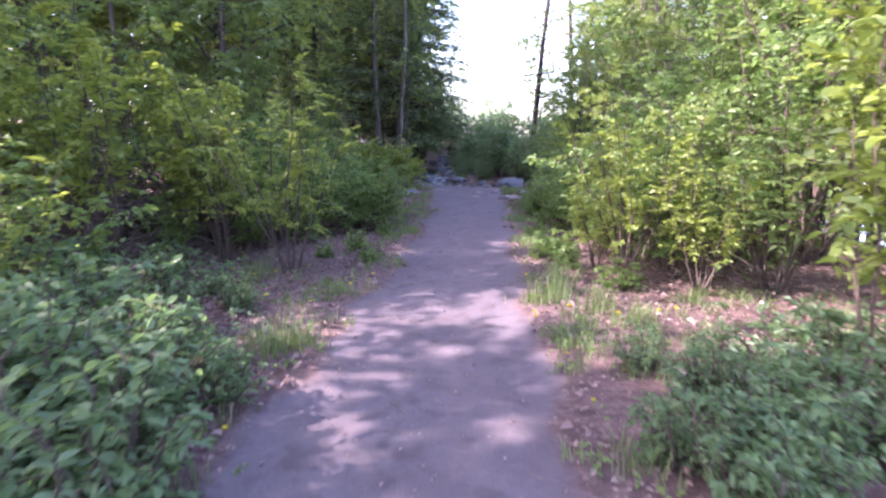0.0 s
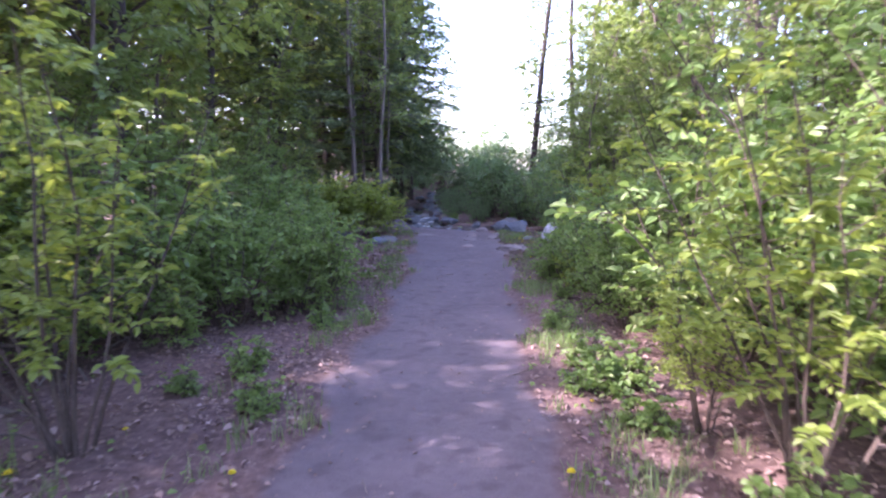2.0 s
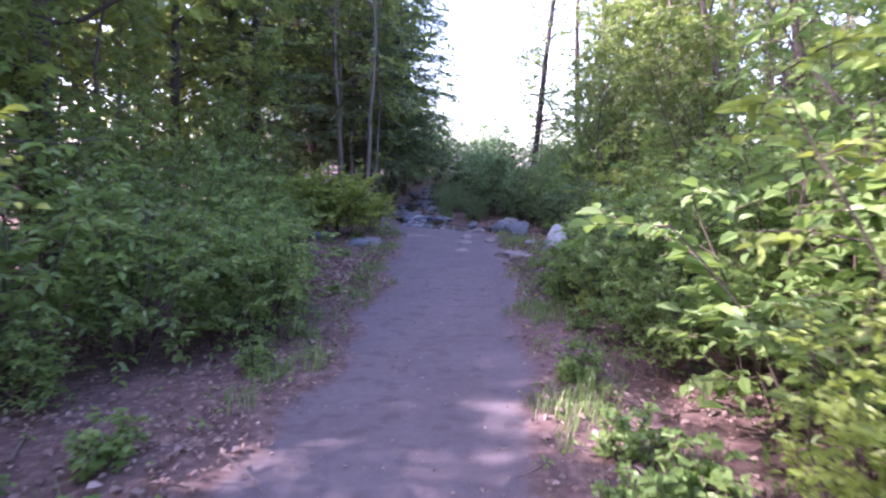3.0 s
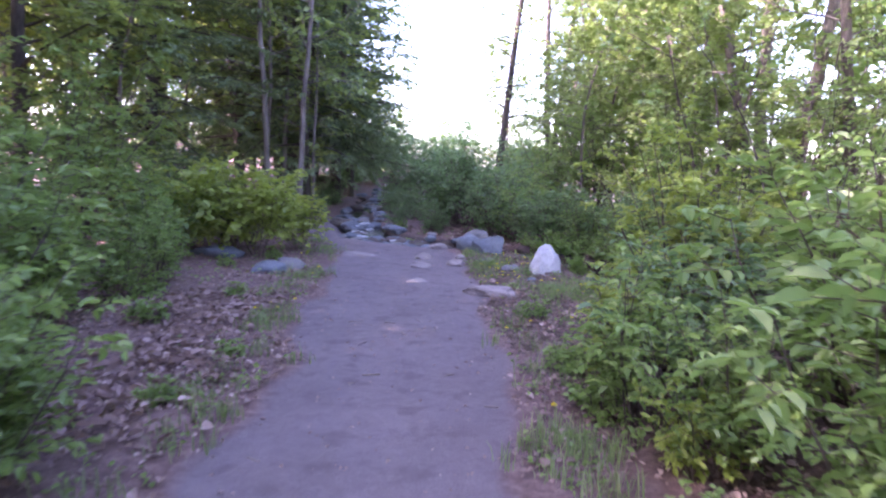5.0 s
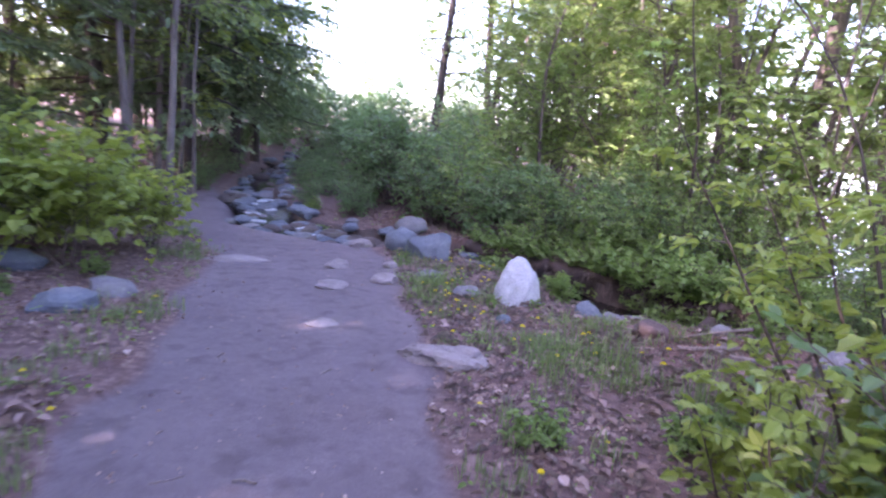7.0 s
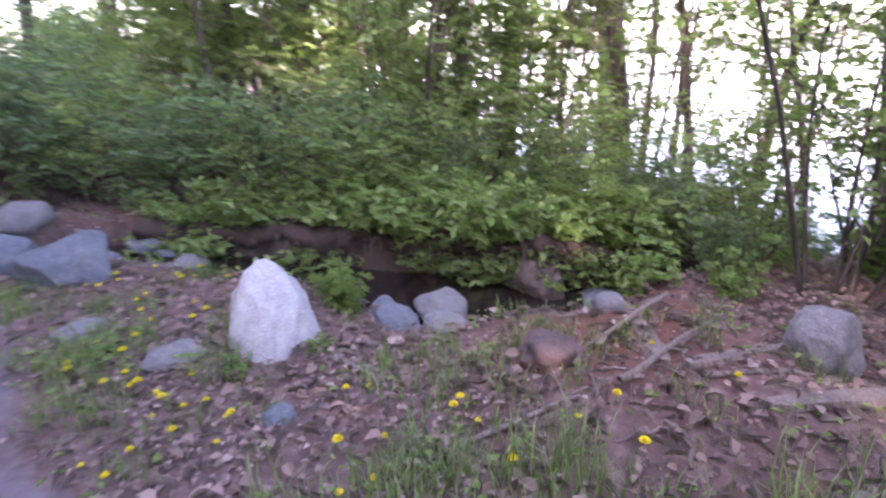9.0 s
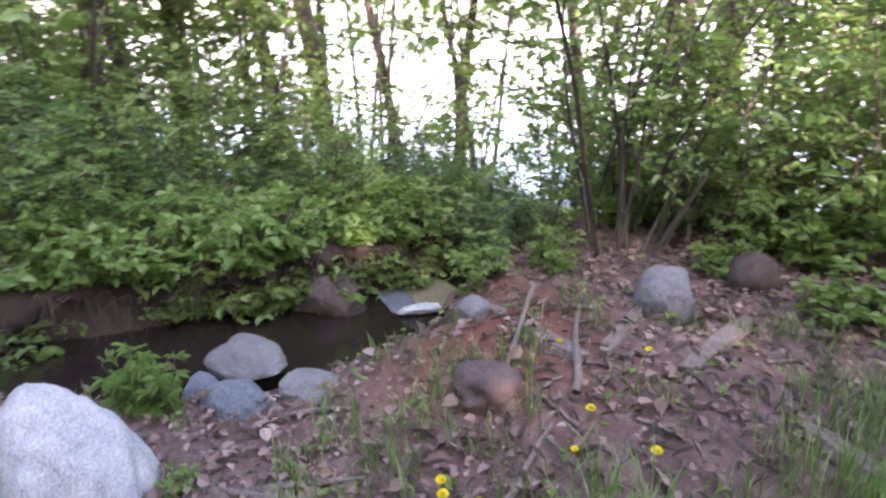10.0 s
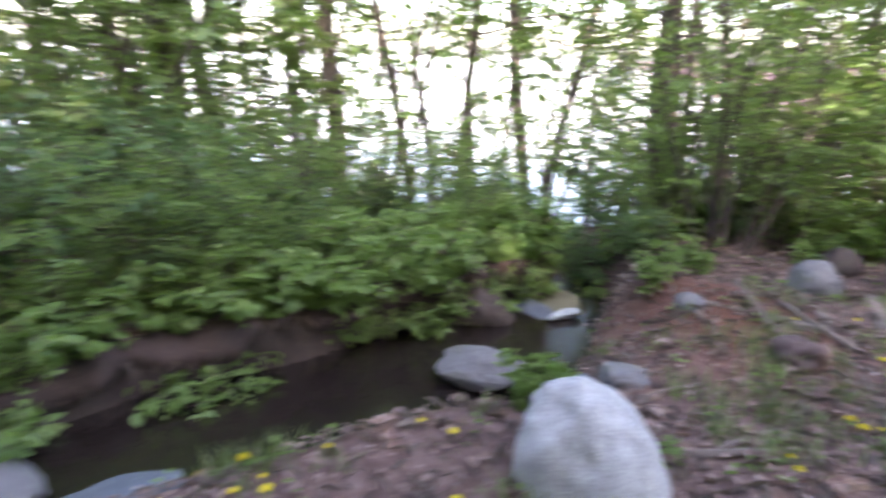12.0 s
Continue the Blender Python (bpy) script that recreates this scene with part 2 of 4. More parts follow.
# ---- plants ----
def make_shrub(seed, height, spread, stems, leaf, mat, twigs=9, per_twig=10, low=0.2, lean=(0, 0), bark=None, wide=0.55, split=True, thick=1.0, simple=False):
    """A shrub of several stems from one base, with twigs and alternate leaves."""
    rng = np.random.default_rng(seed)
    bundles, store = [], []
    for s in range(stems):
        lines = []
        bundles.append(lines)
        a = rng.random() * 2 * np.pi
        out = rng.uniform(0.15, 1.0) * spread / height
        top = height * rng.uniform(0.6, 1.05)
        start = np.array([np.cos(a), np.sin(a), 0]) * rng.uniform(0, 0.12) * spread + np.array([0, 0, -0.05])
        pts = bend(rng, start, (np.cos(a) * out + lean[0], np.sin(a) * out + lean[1], 1), top, 7, -0.01, 0.1)
        lines.append((pts, (0.005 + 0.0045 * top) * thick, 0.003))
        for k in range(twigs):
            f = low + (1 - low) * (k + rng.random()) / twigs
            p, d = along(pts, min(f, 0.99))
            b = rng.random() * 2 * np.pi
            way = np.array([np.cos(b), np.sin(b), rng.uniform(-0.1, 0.6)]) + d * 0.4
            tw = bend(rng, p, way, spread * rng.uniform(0.3, 0.65) * (1.15 - 0.6 * f), 4, 0.08, 0.18)
            lines.append((tw[::2], 0.004, 0.0015))
            twig_leaves(rng, tw, per_twig, leaf, store)
            p2, d2 = along(tw, 0.5)
            tw2 = bend(rng, p2, d2 + rng.normal(0, 0.7, 3), spread * rng.uniform(0.15, 0.3), 3, 0.05, 0.2)
            if split:
                lines.append((tw2[::3], 0.003, 0.001))
            twig_leaves(rng, tw2, max(3, per_twig // 2), leaf, store)
    thing = new("shrub")
    for lines in bundles if split else [sum(bundles, [])]:
        child("stem", mesh_from("stem", *tube_arrays(lines, 3), bark or TWIG, True), thing)
    child("foliage", leaf_mesh("foliage", store, mat, wide, simple), thing)
    return thing


def make_tree(seed, height, trunk, crown_from, reach, limbs, leaf, mat, bark, per=11, twigs=8, lean=(0, 0), wobble=0.05):
    """A broadleaf tree: tapered trunk, limbs, twigs and an open crown of leaves."""
    rng = np.random.default_rng(seed)
    pts = bend(rng, (0, 0, -0.2), (lean[0], lean[1], 1), height, 12, -0.02, wobble)
    lines, fine, store = [(pts, trunk, trunk * 0.18)], [], []
    for k in range(limbs):
        f = crown_from + (0.98 - crown_from) * (k + rng.random()) / limbs
        p, d = along(pts, f)
        a = k * 2.4 + rng.normal(0, 0.4)
        size = reach * (1.1 - 0.65 * (f - crown_from) / (1 - crown_from)) * rng.uniform(0.6, 1.15)
        limb = bend(rng, p, (np.cos(a), np.sin(a), rng.uniform(0.1, 0.7)), size, 6, 0.02, 0.14)
        lines.append((limb, trunk * 0.3 * (1.15 - f), 0.006))
        for j in range(twigs):
            q, e = along(limb, 0.2 + 0.8 * (j + rng.random()) / twigs * 0.99)
            tw = bend(rng, q, e * 0.7 + rng.normal(0, 0.7, 3) * np.array([1, 1, 0.5]), size * rng.uniform(0.2, 0.45), 3, 0.06, 0.2)
            fine.append((tw[::3], 0.006, 0.002))
            twig_leaves(rng, tw, per, leaf, store)
    thing = new("tree")
    child("trunk", mesh_from("trunk", *tube_arrays(lines[:1], 10), bark, True), thing)
    child("branchwork", mesh_from("branchwork", *tube_arrays(lines[1:] + fine, 3), bark, True), thing)
    child("crown", leaf_mesh("crown", store, mat, 0.6, True), thing)
    return thing


def make_conifer(seed, height, trunk, crown_from, reach, boughs, mat, bark, per=16):
    """A needle tree: straight trunk with drooping boughs of flat sprays."""
    rng = np.random.default_rng(seed)
    pts = bend(rng, (0, 0, -0.2), (0, 0, 1), height, 12, -0.03, 0.02)
    lines, fine, store = [(pts, trunk, 0.02)], [], []
    for k in range(boughs):
        f = crown_from + (0.97 - crown_from) * (k + rng.random()) / boughs
        p, d = along(pts, f)
        a = k * 2.4 + rng.normal(0, 0.3)
        size = reach * (1.08 - (f - crown_from) / (1 - crown_from)) * rng.uniform(0.65, 1.1)
        limb = bend(rng, p, (np.cos(a), np.sin(a), rng.uniform(-0.1, 0.25)), size, 6, 0.07, 0.08)
        lines.append((limb, 0.012 + 0.012 * size, 0.004))
        n = max(4, int(6 * size))
        for j in range(n):
            q, e = along(limb, 0.15 + 0.84 * (j + rng.random()) / n)
            side = unit(np.cross(e, (0, 0, 1))) * (1 if j % 2 else -1)
            tw = bend(rng, q, e * 0.6 + side + rng.normal(0, 0.15, 3), size * rng.uniform(0.18, 0.36) + 0.1, 3, 0.1, 0.1)
            fine.append((tw[::3], 0.004, 0.002))
            twig_leaves(rng, tw, per, 0.2, store, 1.2, 0.05)
    thing = new("conifer")
    child("trunk", mesh_from("trunk", *tube_arrays(lines[:1], 10), bark, True), thing)
    child("branchwork", mesh_from("branchwork", *tube_arrays(lines[1:] + fine, 3), bark, True), thing)
    child("crown", leaf_mesh("crown", store, mat, 0.36, True), thing)
    return thing


def set_out(first, spots, label, category, group, seed, low=0.85, high=1.15, spin=6.28):
    """Stands copies of a plant at (x, y, scale) on the ground, each turned another way."""
    rng = random.Random(seed)
    tagged(first, label, category, group)
    for k, (x, y, s) in enumerate(spots):
        s *= rng.uniform(low, high)
        m = Matrix.Translation((x, y, land(x, y) - 0.02)) @ Matrix.Rotation(rng.uniform(0, spin), 4, "Z") @ Matrix.Diagonal((s, s, s * rng.uniform(0.92, 1.08), 1))
        if k == 0:
            first.matrix_basis = m
        else:
            c = copy_thing(first, Matrix.Identity(4))
            c.matrix_basis = m


# ---- the lie of the land ----
STREAM = np.array([(0.6, 34, 0.72), (0.4, 30, 0.5), (-0.1, 26.5, 0.28), (-0.45, 22.5, 0.06), (0.15, 19.9, -0.08), (1.3, 18.95, -0.15), (2.6, 18.45, -0.24),
                   (3.3, 17.7, -0.33), (3.75, 16.85, -0.37), (4.15, 16.25, -0.39), (4.5, 15.7, -0.4), (4.85, 15.25, -0.41), (5.3, 14.85, -0.42), (6.2, 14.75, -0.55), (8, 14.5, -1.1)])
HALF = np.interp(np.arange(15), [0, 3, 4, 6, 8, 9, 11, 12, 14], [0.26, 0.3, 0.36, 0.36, 0.42, 0.4, 0.3, 0.2, 0.2])


def smooth01(a, b, x):
    t = np.clip((x - a) / (b - a), 0, 1)
    return t * t * (3 - 2 * t)


def stream_near(x, y):
    """Distance to the stream's middle line, the water's level there, its half width, and the side (+1: far bank)."""
    best = np.full(np.shape(x), 1e9)
    level, half, side = np.zeros(np.shape(x)), np.zeros(np.shape(x)), np.zeros(np.shape(x))
    for k in range(len(STREAM) - 1):
        a, b = STREAM[k], STREAM[k + 1]
        d = b[:2] - a[:2]
        t = np.clip(((x - a[0]) * d[0] + (y - a[1]) * d[1]) / (d @ d), 0, 1)
        px, py = x - a[0] - t * d[0], y - a[1] - t * d[1]
        r = np.hypot(px, py)
        hit = r < best
        best = np.where(hit, r, best)
        level = np.where(hit, a[2] + t * (b[2] - a[2]), level)
        half = np.where(hit, HALF[k] + t * (HALF[k + 1] - HALF[k]), half)
        side = np.where(hit, np.sign(px * -d[1] + py * d[0]), side)
    return best, level, half, side


def ripple(x, y):
    return (np.sin(x * 2.1 + 1.3 * np.sin(y * 0.9)) * np.sin(y * 1.7 + 0.8 * np.sin(x * 1.3)) * 0.5
            + 0.3 * np.sin(x * 5.3 + y * 2.2) * np.sin(y * 4.7 - x * 1.9) + 0.15 * np.sin(x * 11 + 2 * np.sin(y * 7)) * np.sin(y * 13 + x * 3))


TRAIL_Y = [-30, 0, 3, 4.1, 7.5, 10.3, 12, 14, 16.5, 18, 20, 23]
TRAIL_L = [-1.0, -0.95, -0.93, -0.75, -0.42, -0.24, -0.2, -0.27, -0.25, -0.5, -1.5, -2.6]
TRAIL_R = [0.45, 0.5, 0.6, 0.66, 0.9, 1.15, 1.35, 1.5, 1.66, 1.5, 0.1, -1.2]


def trail_mask(x, y):
    l, r = np.interp(y, TRAIL_Y, TRAIL_L), np.interp(y, TRAIL_Y, TRAIL_R)
    wob = 0.09 * np.sin(y * 2.3) + 0.05 * np.sin(y * 5.9 + 1)
    return smooth01(-0.16, 0.16, x - l - wob) * smooth01(-0.16, 0.16, r + 0.7 * wob - x) * smooth01(24, 21, y)


def land(x, y):
    x, y = np.asarray(x, float), np.asarray(y, float)
    d, level, half, side = stream_near(x, y)
    trail = trail_mask(x, y)
    base = 0.06 * np.maximum(0, y - 20) * smooth01(14, 4, x) + 0.04 * np.maximum(0, -x - 2.5)
    base = np.minimum(base, 3 + 0.0 * x)
    pond = smooth01(4.8, 13.5, x - 0.55 * np.maximum(0, y - 18)) * smooth01(5, 11, y + 0.5 * x)
    base = base - 2.1 * pond
    base = base + ripple(x, y) * 0.05 * (1 - 0.85 * trail) - 0.02 * trail
    base = base + 0.1 * smooth01(0.7, 0.0, np.hypot(x - 3.75, y - 14.3) - 0.4)
    base = base - 0.1 * np.exp(-((x - 3.4) ** 2 + (y - 15.3) ** 2) / 0.16)
    near = np.where(side < 0, 0.45 + 0.55 * smooth01(2.9, 3.5, x) * smooth01(4.7, 4.1, x), 0.13)
    far_rise = np.where(side > 0, -0.04 + 0.05 * np.sin(x * 3.1 + y * 2.3) + 0.04 * np.sin(x * 7.3 - y * 5.1), 0.0) * smooth01(2.8, 0.8, d) * smooth01(21, 18, y)
    worn = np.where(side > 0, 0.05 * np.sin(x * 4.1 + 2 * np.sin(y * 2.3)) + 0.02 * np.sin(y * 9 + x * 6), 0.0)
    t = smooth01(0, 1, (d - half + worn) / near)
    return (level - 0.16) + (base + far_rise - level + 0.16) * t + 0 * x


def axis(lo, a, b, hi, step, grow=1.18):
    mid = list(np.arange(a, b + step / 2, step))
    left, right, s = [], [], step
    while a - sum(left) > lo:
        s *= grow
        left.append(s)
    s = step
    while b + sum(right) < hi:
        s *= grow
        right.append(s)
    return np.array(list(a - np.cumsum(left)[::-1]) + mid + list(b + np.cumsum(right)))


gx, gy = axis(-1500, -3.2, 6.4, 1500, 0.07), axis(-1500, 0.5, 20.5, 1500, 0.08)
X, Y = np.meshgrid(gx, gy)
Z = land(X, Y)
nx, ny = len(gx), len(gy)
ii = (np.arange(ny - 1)[:, None] * nx + np.arange(nx - 1)[None]).ravel()
ground_mesh = mesh_from("ground", np.stack([X, Y, Z], -1).reshape(-1, 3), np.stack([ii, ii + 1, ii + nx + 1, ii + nx], -1), FLOOR, True)
D_, LV_, HF_, SD_ = stream_near(X, Y)
for key, values in (("trail", trail_mask(X, Y)), ("rust", 0.9 * smooth01(0.9, 0.1, np.hypot((X - 3.85) / 1.2, Y - 14.4)) + 0.3 * smooth01(0.8, 0.3, D_ - HF_) * (SD_ > 0) * (X > 1.6)),
                    # Wet mud by the water; across the far bank it also paints undercut shade.
                    ("wet", np.where(SD_ > 0, smooth01(0.3, 0.08, D_ - HF_), smooth01(0.3, -0.05, D_ - HF_)))):
    attr = ground_mesh.attributes.new(key, "FLOAT", "POINT")
    attr.data.foreach_set("value", np.clip(values, 0, 1).astype(np.float32).ravel())
tagged(new("ground", ground_mesh), "dirt trail through leaf-littered forest floor beside a stream", "ground", kind="structure")


def stream_surface():
    V, F, n = [], [], 9
    steps = np.linspace(0, len(STREAM) - 1, 160)
    mid = np.stack([np.interp(steps, np.arange(len(STREAM)), STREAM[:, k]) for k in range(3)], -1)
    half = np.interp(steps, np.arange(len(STREAM)), HALF + np.interp(np.arange(15), [4, 7, 11, 13], [0.16, 0.45, 0.45, 0.3]))
    d = unit(np.gradient(mid[:, :2], axis=0))
    across = np.stack([-d[:, 1], d[:, 0]], -1)
    for k in range(n):
        w = (k / (n - 1) * 2 - 1)
        xy = mid[:, :2] + across * half[:, None] * w
        V.append(np.c_[xy, mid[:, 2]])
    V = np.stack(V, 1).reshape(-1, 3)
    i = (np.arange(159)[:, None] * n + np.arange(n - 1)[None]).ravel()
    return mesh_from("water", V, np.stack([i, i + 1, i + n + 1, i + n], -1), WATER, True)


tagged(new("stream_water", stream_surface()), "shallow dark woodland stream running between low banks", "water", kind="structure")
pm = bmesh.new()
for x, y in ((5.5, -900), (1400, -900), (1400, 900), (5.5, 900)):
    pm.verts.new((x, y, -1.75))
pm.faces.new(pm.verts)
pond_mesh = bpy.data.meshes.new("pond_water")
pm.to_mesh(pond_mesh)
pond_mesh.materials.append(POND_GLARE)
tagged(new("pond_water", pond_mesh), "open pond water behind the trees, coloured pale for its bright reflection", "water", kind="structure")


# ---- stones ----
def rock_mesh(seed, size, rough, mat, cuts=0, detail=3, shape=None):
    """A stone: a ball drawn out to size, cut by a few flat faces and roughened."""
    rng = np.random.default_rng(seed)
    b = bmesh.new()
    bmesh.ops.create_icosphere(b, subdivisions=detail, radius=1)
    planes = [(Vector(unit(rng.normal(0, 1, 3))), rng.uniform(0.42, 0.75)) for _ in range(cuts)]
    off = Vector(rng.uniform(-50, 50, 3))
    for v in b.verts:
        p = v.co.copy()
        for n, d in planes:
            over = p.dot(n) - d
            if over > 0:
                p -= n * over * 0.9
        p *= 1 + rough * noise.noise(p * 1.6 + off) + rough * 0.35 * noise.noise(p * 5 + off)
        if shape:
            p = shape(p)
        v.co = (p.x * size[0] / 2, p.y * size[1] / 2, p.z * size[2] / 2)
    me = bpy.data.meshes.new("stone")
    b.to_mesh(me)
    b.free()
    me.polygons.foreach_set("use_smooth", np.full(len(me.polygons), cuts == 0 or detail > 4))
    me.materials.append(mat)
    return me


def stone(x, y, size, mat, label, seed, turn=0, sunk=0.25, rough=0.2, cuts=0, name="stone", category="stone", group="", tilt=0, detail=3, shape=None, z=None):
    ob = new(name, rock_mesh(seed, size, rough, mat, cuts, detail, shape))
    base = float(land(x, y)) if z is None else z
    ob.matrix_basis = pose(x, y, base + size[2] * (0.5 - sunk), tilt, 0, turn)
    return tagged(ob, label, category, group)


def cone_shape(p):
    """A blunt cone with its peak to one side and a lower shoulder on the other."""
    z = math.copysign(abs(p.z) ** 0.6, p.z)
    h = max(0.0, (z + 1) / 2)
    k = 1.04 - 0.36 * h ** 2.4
    y = p.y * k + 0.2 * h * h
    return Vector((p.x * k + 0.05 * h, y, z - 0.2 * h * max(0.0, 0.25 - y)))


stone(2.64, 15.6, (0.46, 0.6, 0.72), GRANITE, "large pale granite boulder standing in grass by the stream", 4, -12, 0.5, 0.2, 0, "boulder", "boulder", detail=5, shape=cone_shape)
stone(2.16, 17.38, (0.66, 0.5, 0.52), BLUE_STONE, "angular blue-grey rock with a broken face", 11, 15, 0.3, 0.12, 7, "rock", "rock", detail=4)
stone(1.86, 17.85, (0.46, 0.42, 0.42), BLUE_STONE, "rounded grey rock beside the stream crossing", 12, 40, 0.35, 0.2, 0, "rock", "rock")
stone(2.2, 19.25, (0.5, 0.42, 0.34), GREY_STONE, "grey rock at the foot of the far bank", 13, 10, 0.3, 0.2, 0, "rock", "rock")
stone(2.62, 18.95, (0.34, 0.3, 0.22), GREY_STONE, "small grey rock at the foot of the far bank", 14, 60, 0.3, 0.2, 3, "rock", "rock")
stone(2.72, 17.35, (0.6, 0.42, 0.24), BLUE_STONE, "low blue-grey rock at the water's edge", 15, -40, 0.4, 0.2, 4, "rock", "rock")
stone(3.1, 17.1, (0.3, 0.28, 0.26), BLUE_STONE, "dark wet rock in the stream", 16, 0, 0.3, 0.2, 2, "rock", "rock")
stone(3.98, 15.78, (0.34, 0.62, 0.24), GREY_STONE, "flat grey stone lying at the stream's edge", 21, -25, 0.35, 0.16, 3, "flat_stone", "stone", detail=4, z=-0.35)
stone(3.29, 15.41, (0.26, 0.32, 0.22), BLUE_STONE, "angular slate-blue stone in leaf litter", 22, 10, 0.34, 0.14, 7, "stone", "stone", detail=4, z=-0.1)
stone(3.4, 15.64, (0.18, 0.22, 0.16), BLUE_STONE, "small slate-blue stone against a larger one", 23, 50, 0.3, 0.15, 3, "stone", "stone", z=-0.12)
stone(3.44, 15.12, (0.25, 0.34, 0.2), GREY_STONE, "rounded grey stone on the leaf litter", 24, 15, 0.33, 0.18, 4, "stone", "stone", detail=4, z=-0.1)
stone(4.02, 14.52, (0.18, 0.17, 0.16), GREY_STONE, "small grey stone on the rusty bank", 25, 0, 0.3, 0.15, 0, "stone", "stone")
stone(4.22, 13.56, (0.32, 0.33, 0.34), GREY_STONE, "rounded grey boulder under the shrubs", 26, 30, 0.25, 0.14, 1, "boulder", "boulder", detail=4)
stone(4.62, 13.05, (0.26, 0.26, 0.26), BROWN_STONE, "brown boulder half hidden under the shrubs", 27, 70, 0.25, 0.15, 0, "boulder", "boulder")
stone(3.27, 14.37, (0.24, 0.25, 0.2), CLOD, "dark lump of earth and roots on the litter", 28, 0, 0.4, 0.5, 0, "earth_clod", "clod", detail=4)
stone(4.86, 15.63, (0.42, 0.46, 0.44), BROWN_STONE, "dark brown wet boulder in the stream", 29, 0, 0.25, 0.3, 1, "boulder", "boulder", z=-0.5, detail=4)
stone(5.05, 15.2, (0.5, 0.3, 0.16), BLUE_STONE, "wet pale stone in the shallow water", 30, 30, 0.3, 0.2, 2, "stone", "stone", z=-0.48)
stone(-0.08, 17.05, (0.85, 0.34, 0.16), TAN_STONE, "long tan stone set in the trail's edge", 31, 10, 0.5, 0.3, 4, "stone", "stone")
stone(1.02, 16.86, (0.26, 0.2, 0.13), TAN_STONE, "pale tan stone lying in the dirt trail", 32, 30, 0.36, 0.3, 2, "stone", "stone")
stone(0.94, 16.0, (0.32, 0.2, 0.12), TAN_STONE, "flat tan stone lying in the dirt trail", 33, 10, 0.4, 0.35, 2, "stone", "stone")
stone(1.48, 16.22, (0.26, 0.2, 0.16), TAN_STONE, "pale tan stone lying in the dirt trail", 34, -20, 0.4, 0.35, 2, "stone", "stone")
stone(1.62, 14.14, (0.6, 0.3, 0.18), TAN_STONE, "long flat stone at the trail's edge", 35, -32, 0.4, 0.35, 3, "stone", "stone", detail=4)
stone(0.82, 14.92, (0.34, 0.2, 0.08), TAN_STONE, "flat tan stone sunk in the dirt trail", 36, 5, 0.6, 0.4, 3, "stone", "stone")
stone(1.3, 18.2, (0.4, 0.24, 0.16), GREY_STONE, "grey stone at the stream crossing", 37, 25, 0.4, 0.15, 1, "stone", "stone")
stone(1.62, 16.86, (0.22, 0.16, 0.1), TAN_STONE, "small tan stone at the trail's edge", 38, 0, 0.4, 0.15, 1, "stone", "stone")
stone(1.95, 16.4, (0.3, 0.2, 0.14), GREY_STONE, "small grey stone in the grass", 39, 0, 0.4, 0.15, 1, "stone", "stone")
stone(-2.0, 16.4, (0.75, 0.4, 0.24), BLUE_STONE, "mossy blue-grey rock beside the trail", 40, 10, 0.35, 0.2, 2, "rock", "rock")
stone(-1.02, 15.15, (0.5, 0.36, 0.22), BLUE_STONE, "low blue-grey rock beside the trail", 41, 20, 0.35, 0.2, 2, "rock", "rock")
stone(5.1, 14.98, (0.55, 0.6, 0.3), MOSSY, "flat mossy slab of rock in the stream", 45, 20, 0.4, 0.12, 3, "rock", "rock", detail=4, z=-0.5)
stone(1.35, 18.05, (0.34, 0.26, 0.16), TAN_STONE, "half-buried tan stone before the stream crossing", 46, 30, 0.4, 0.2, 2, "stone", "stone")
stone(2.75, 17.75, (0.5, 0.34, 0.3), BLUE_STONE, "broken blue-grey rock at the water's edge", 47, 70, 0.3, 0.15, 6, "rock", "rock", detail=4)
stone(-0.82, 15.55, (0.44, 0.3, 0.2), GREY_STONE, "low grey rock beside the trail", 42, -20, 0.35, 0.2, 2, "rock", "rock")
stone(2.3, 14.95, (0.14, 0.12, 0.1), BLUE_STONE, "small blue-grey stone in the grass", 43, 0, 0.35, 0.2, 1, "stone", "stone")
stone(2.2, 15.75, (0.3, 0.2, 0.14), GREY_STONE, "flat grey stone beside the boulder", 44, 0, 0.4, 0.2, 2, "stone", "stone")
rs_ = random.Random(5)
for k in range(270):
    f = rs_.uniform(0.6, 6.3)
    i = int(f)
    a, b = STREAM[i], STREAM[i + 1]
    x, y = (a + (b - a) * (f - i))[:2]
    x, y = x + rs_.uniform(-0.6, 0.6), y + rs_.uniform(-0.4, 0.4)
    s = rs_.uniform(0.12, 0.36)
    stone(x, y, (s * 1.3, s, s * 0.6), rs_.choice((BLUE_STONE, GREY_STONE, BROWN_STONE, BLUE_STONE)), "wet blue-grey stone in the rocky stream bed", 100 + k, rs_.uniform(0, 360), 0.18, 0.2, 3, "stream_stone", "stone", "stones of the stream bed", detail=2, z=max(float(land(x, y)), float((a + (b - a) * (f - i))[2]) - 0.07))


stone(4.86, 14.98, (0.1, 0.26, 0.06), FOAM, "white water foaming over the rocks", 61, 20, 0.4, 0.6, 0, "white_water", "water", z=-0.38)
for k in range(14):
    f = rs_.uniform(1.6, 5.4)
    i = int(f)
    p = STREAM[i] + (STREAM[i + 1] - STREAM[i]) * (f - i)
    stone(p[0] + rs_.uniform(-0.25, 0.25), p[1], (rs_.uniform(0.1, 0.26), rs_.uniform(0.03, 0.07), 0.04), FOAM, "streak of white water between the stream stones", 70 + k, rs_.uniform(-30, 30), 0.4, 0.6, 0, "white_water", "water", "white water of the stream", z=p[2] + 0.01)


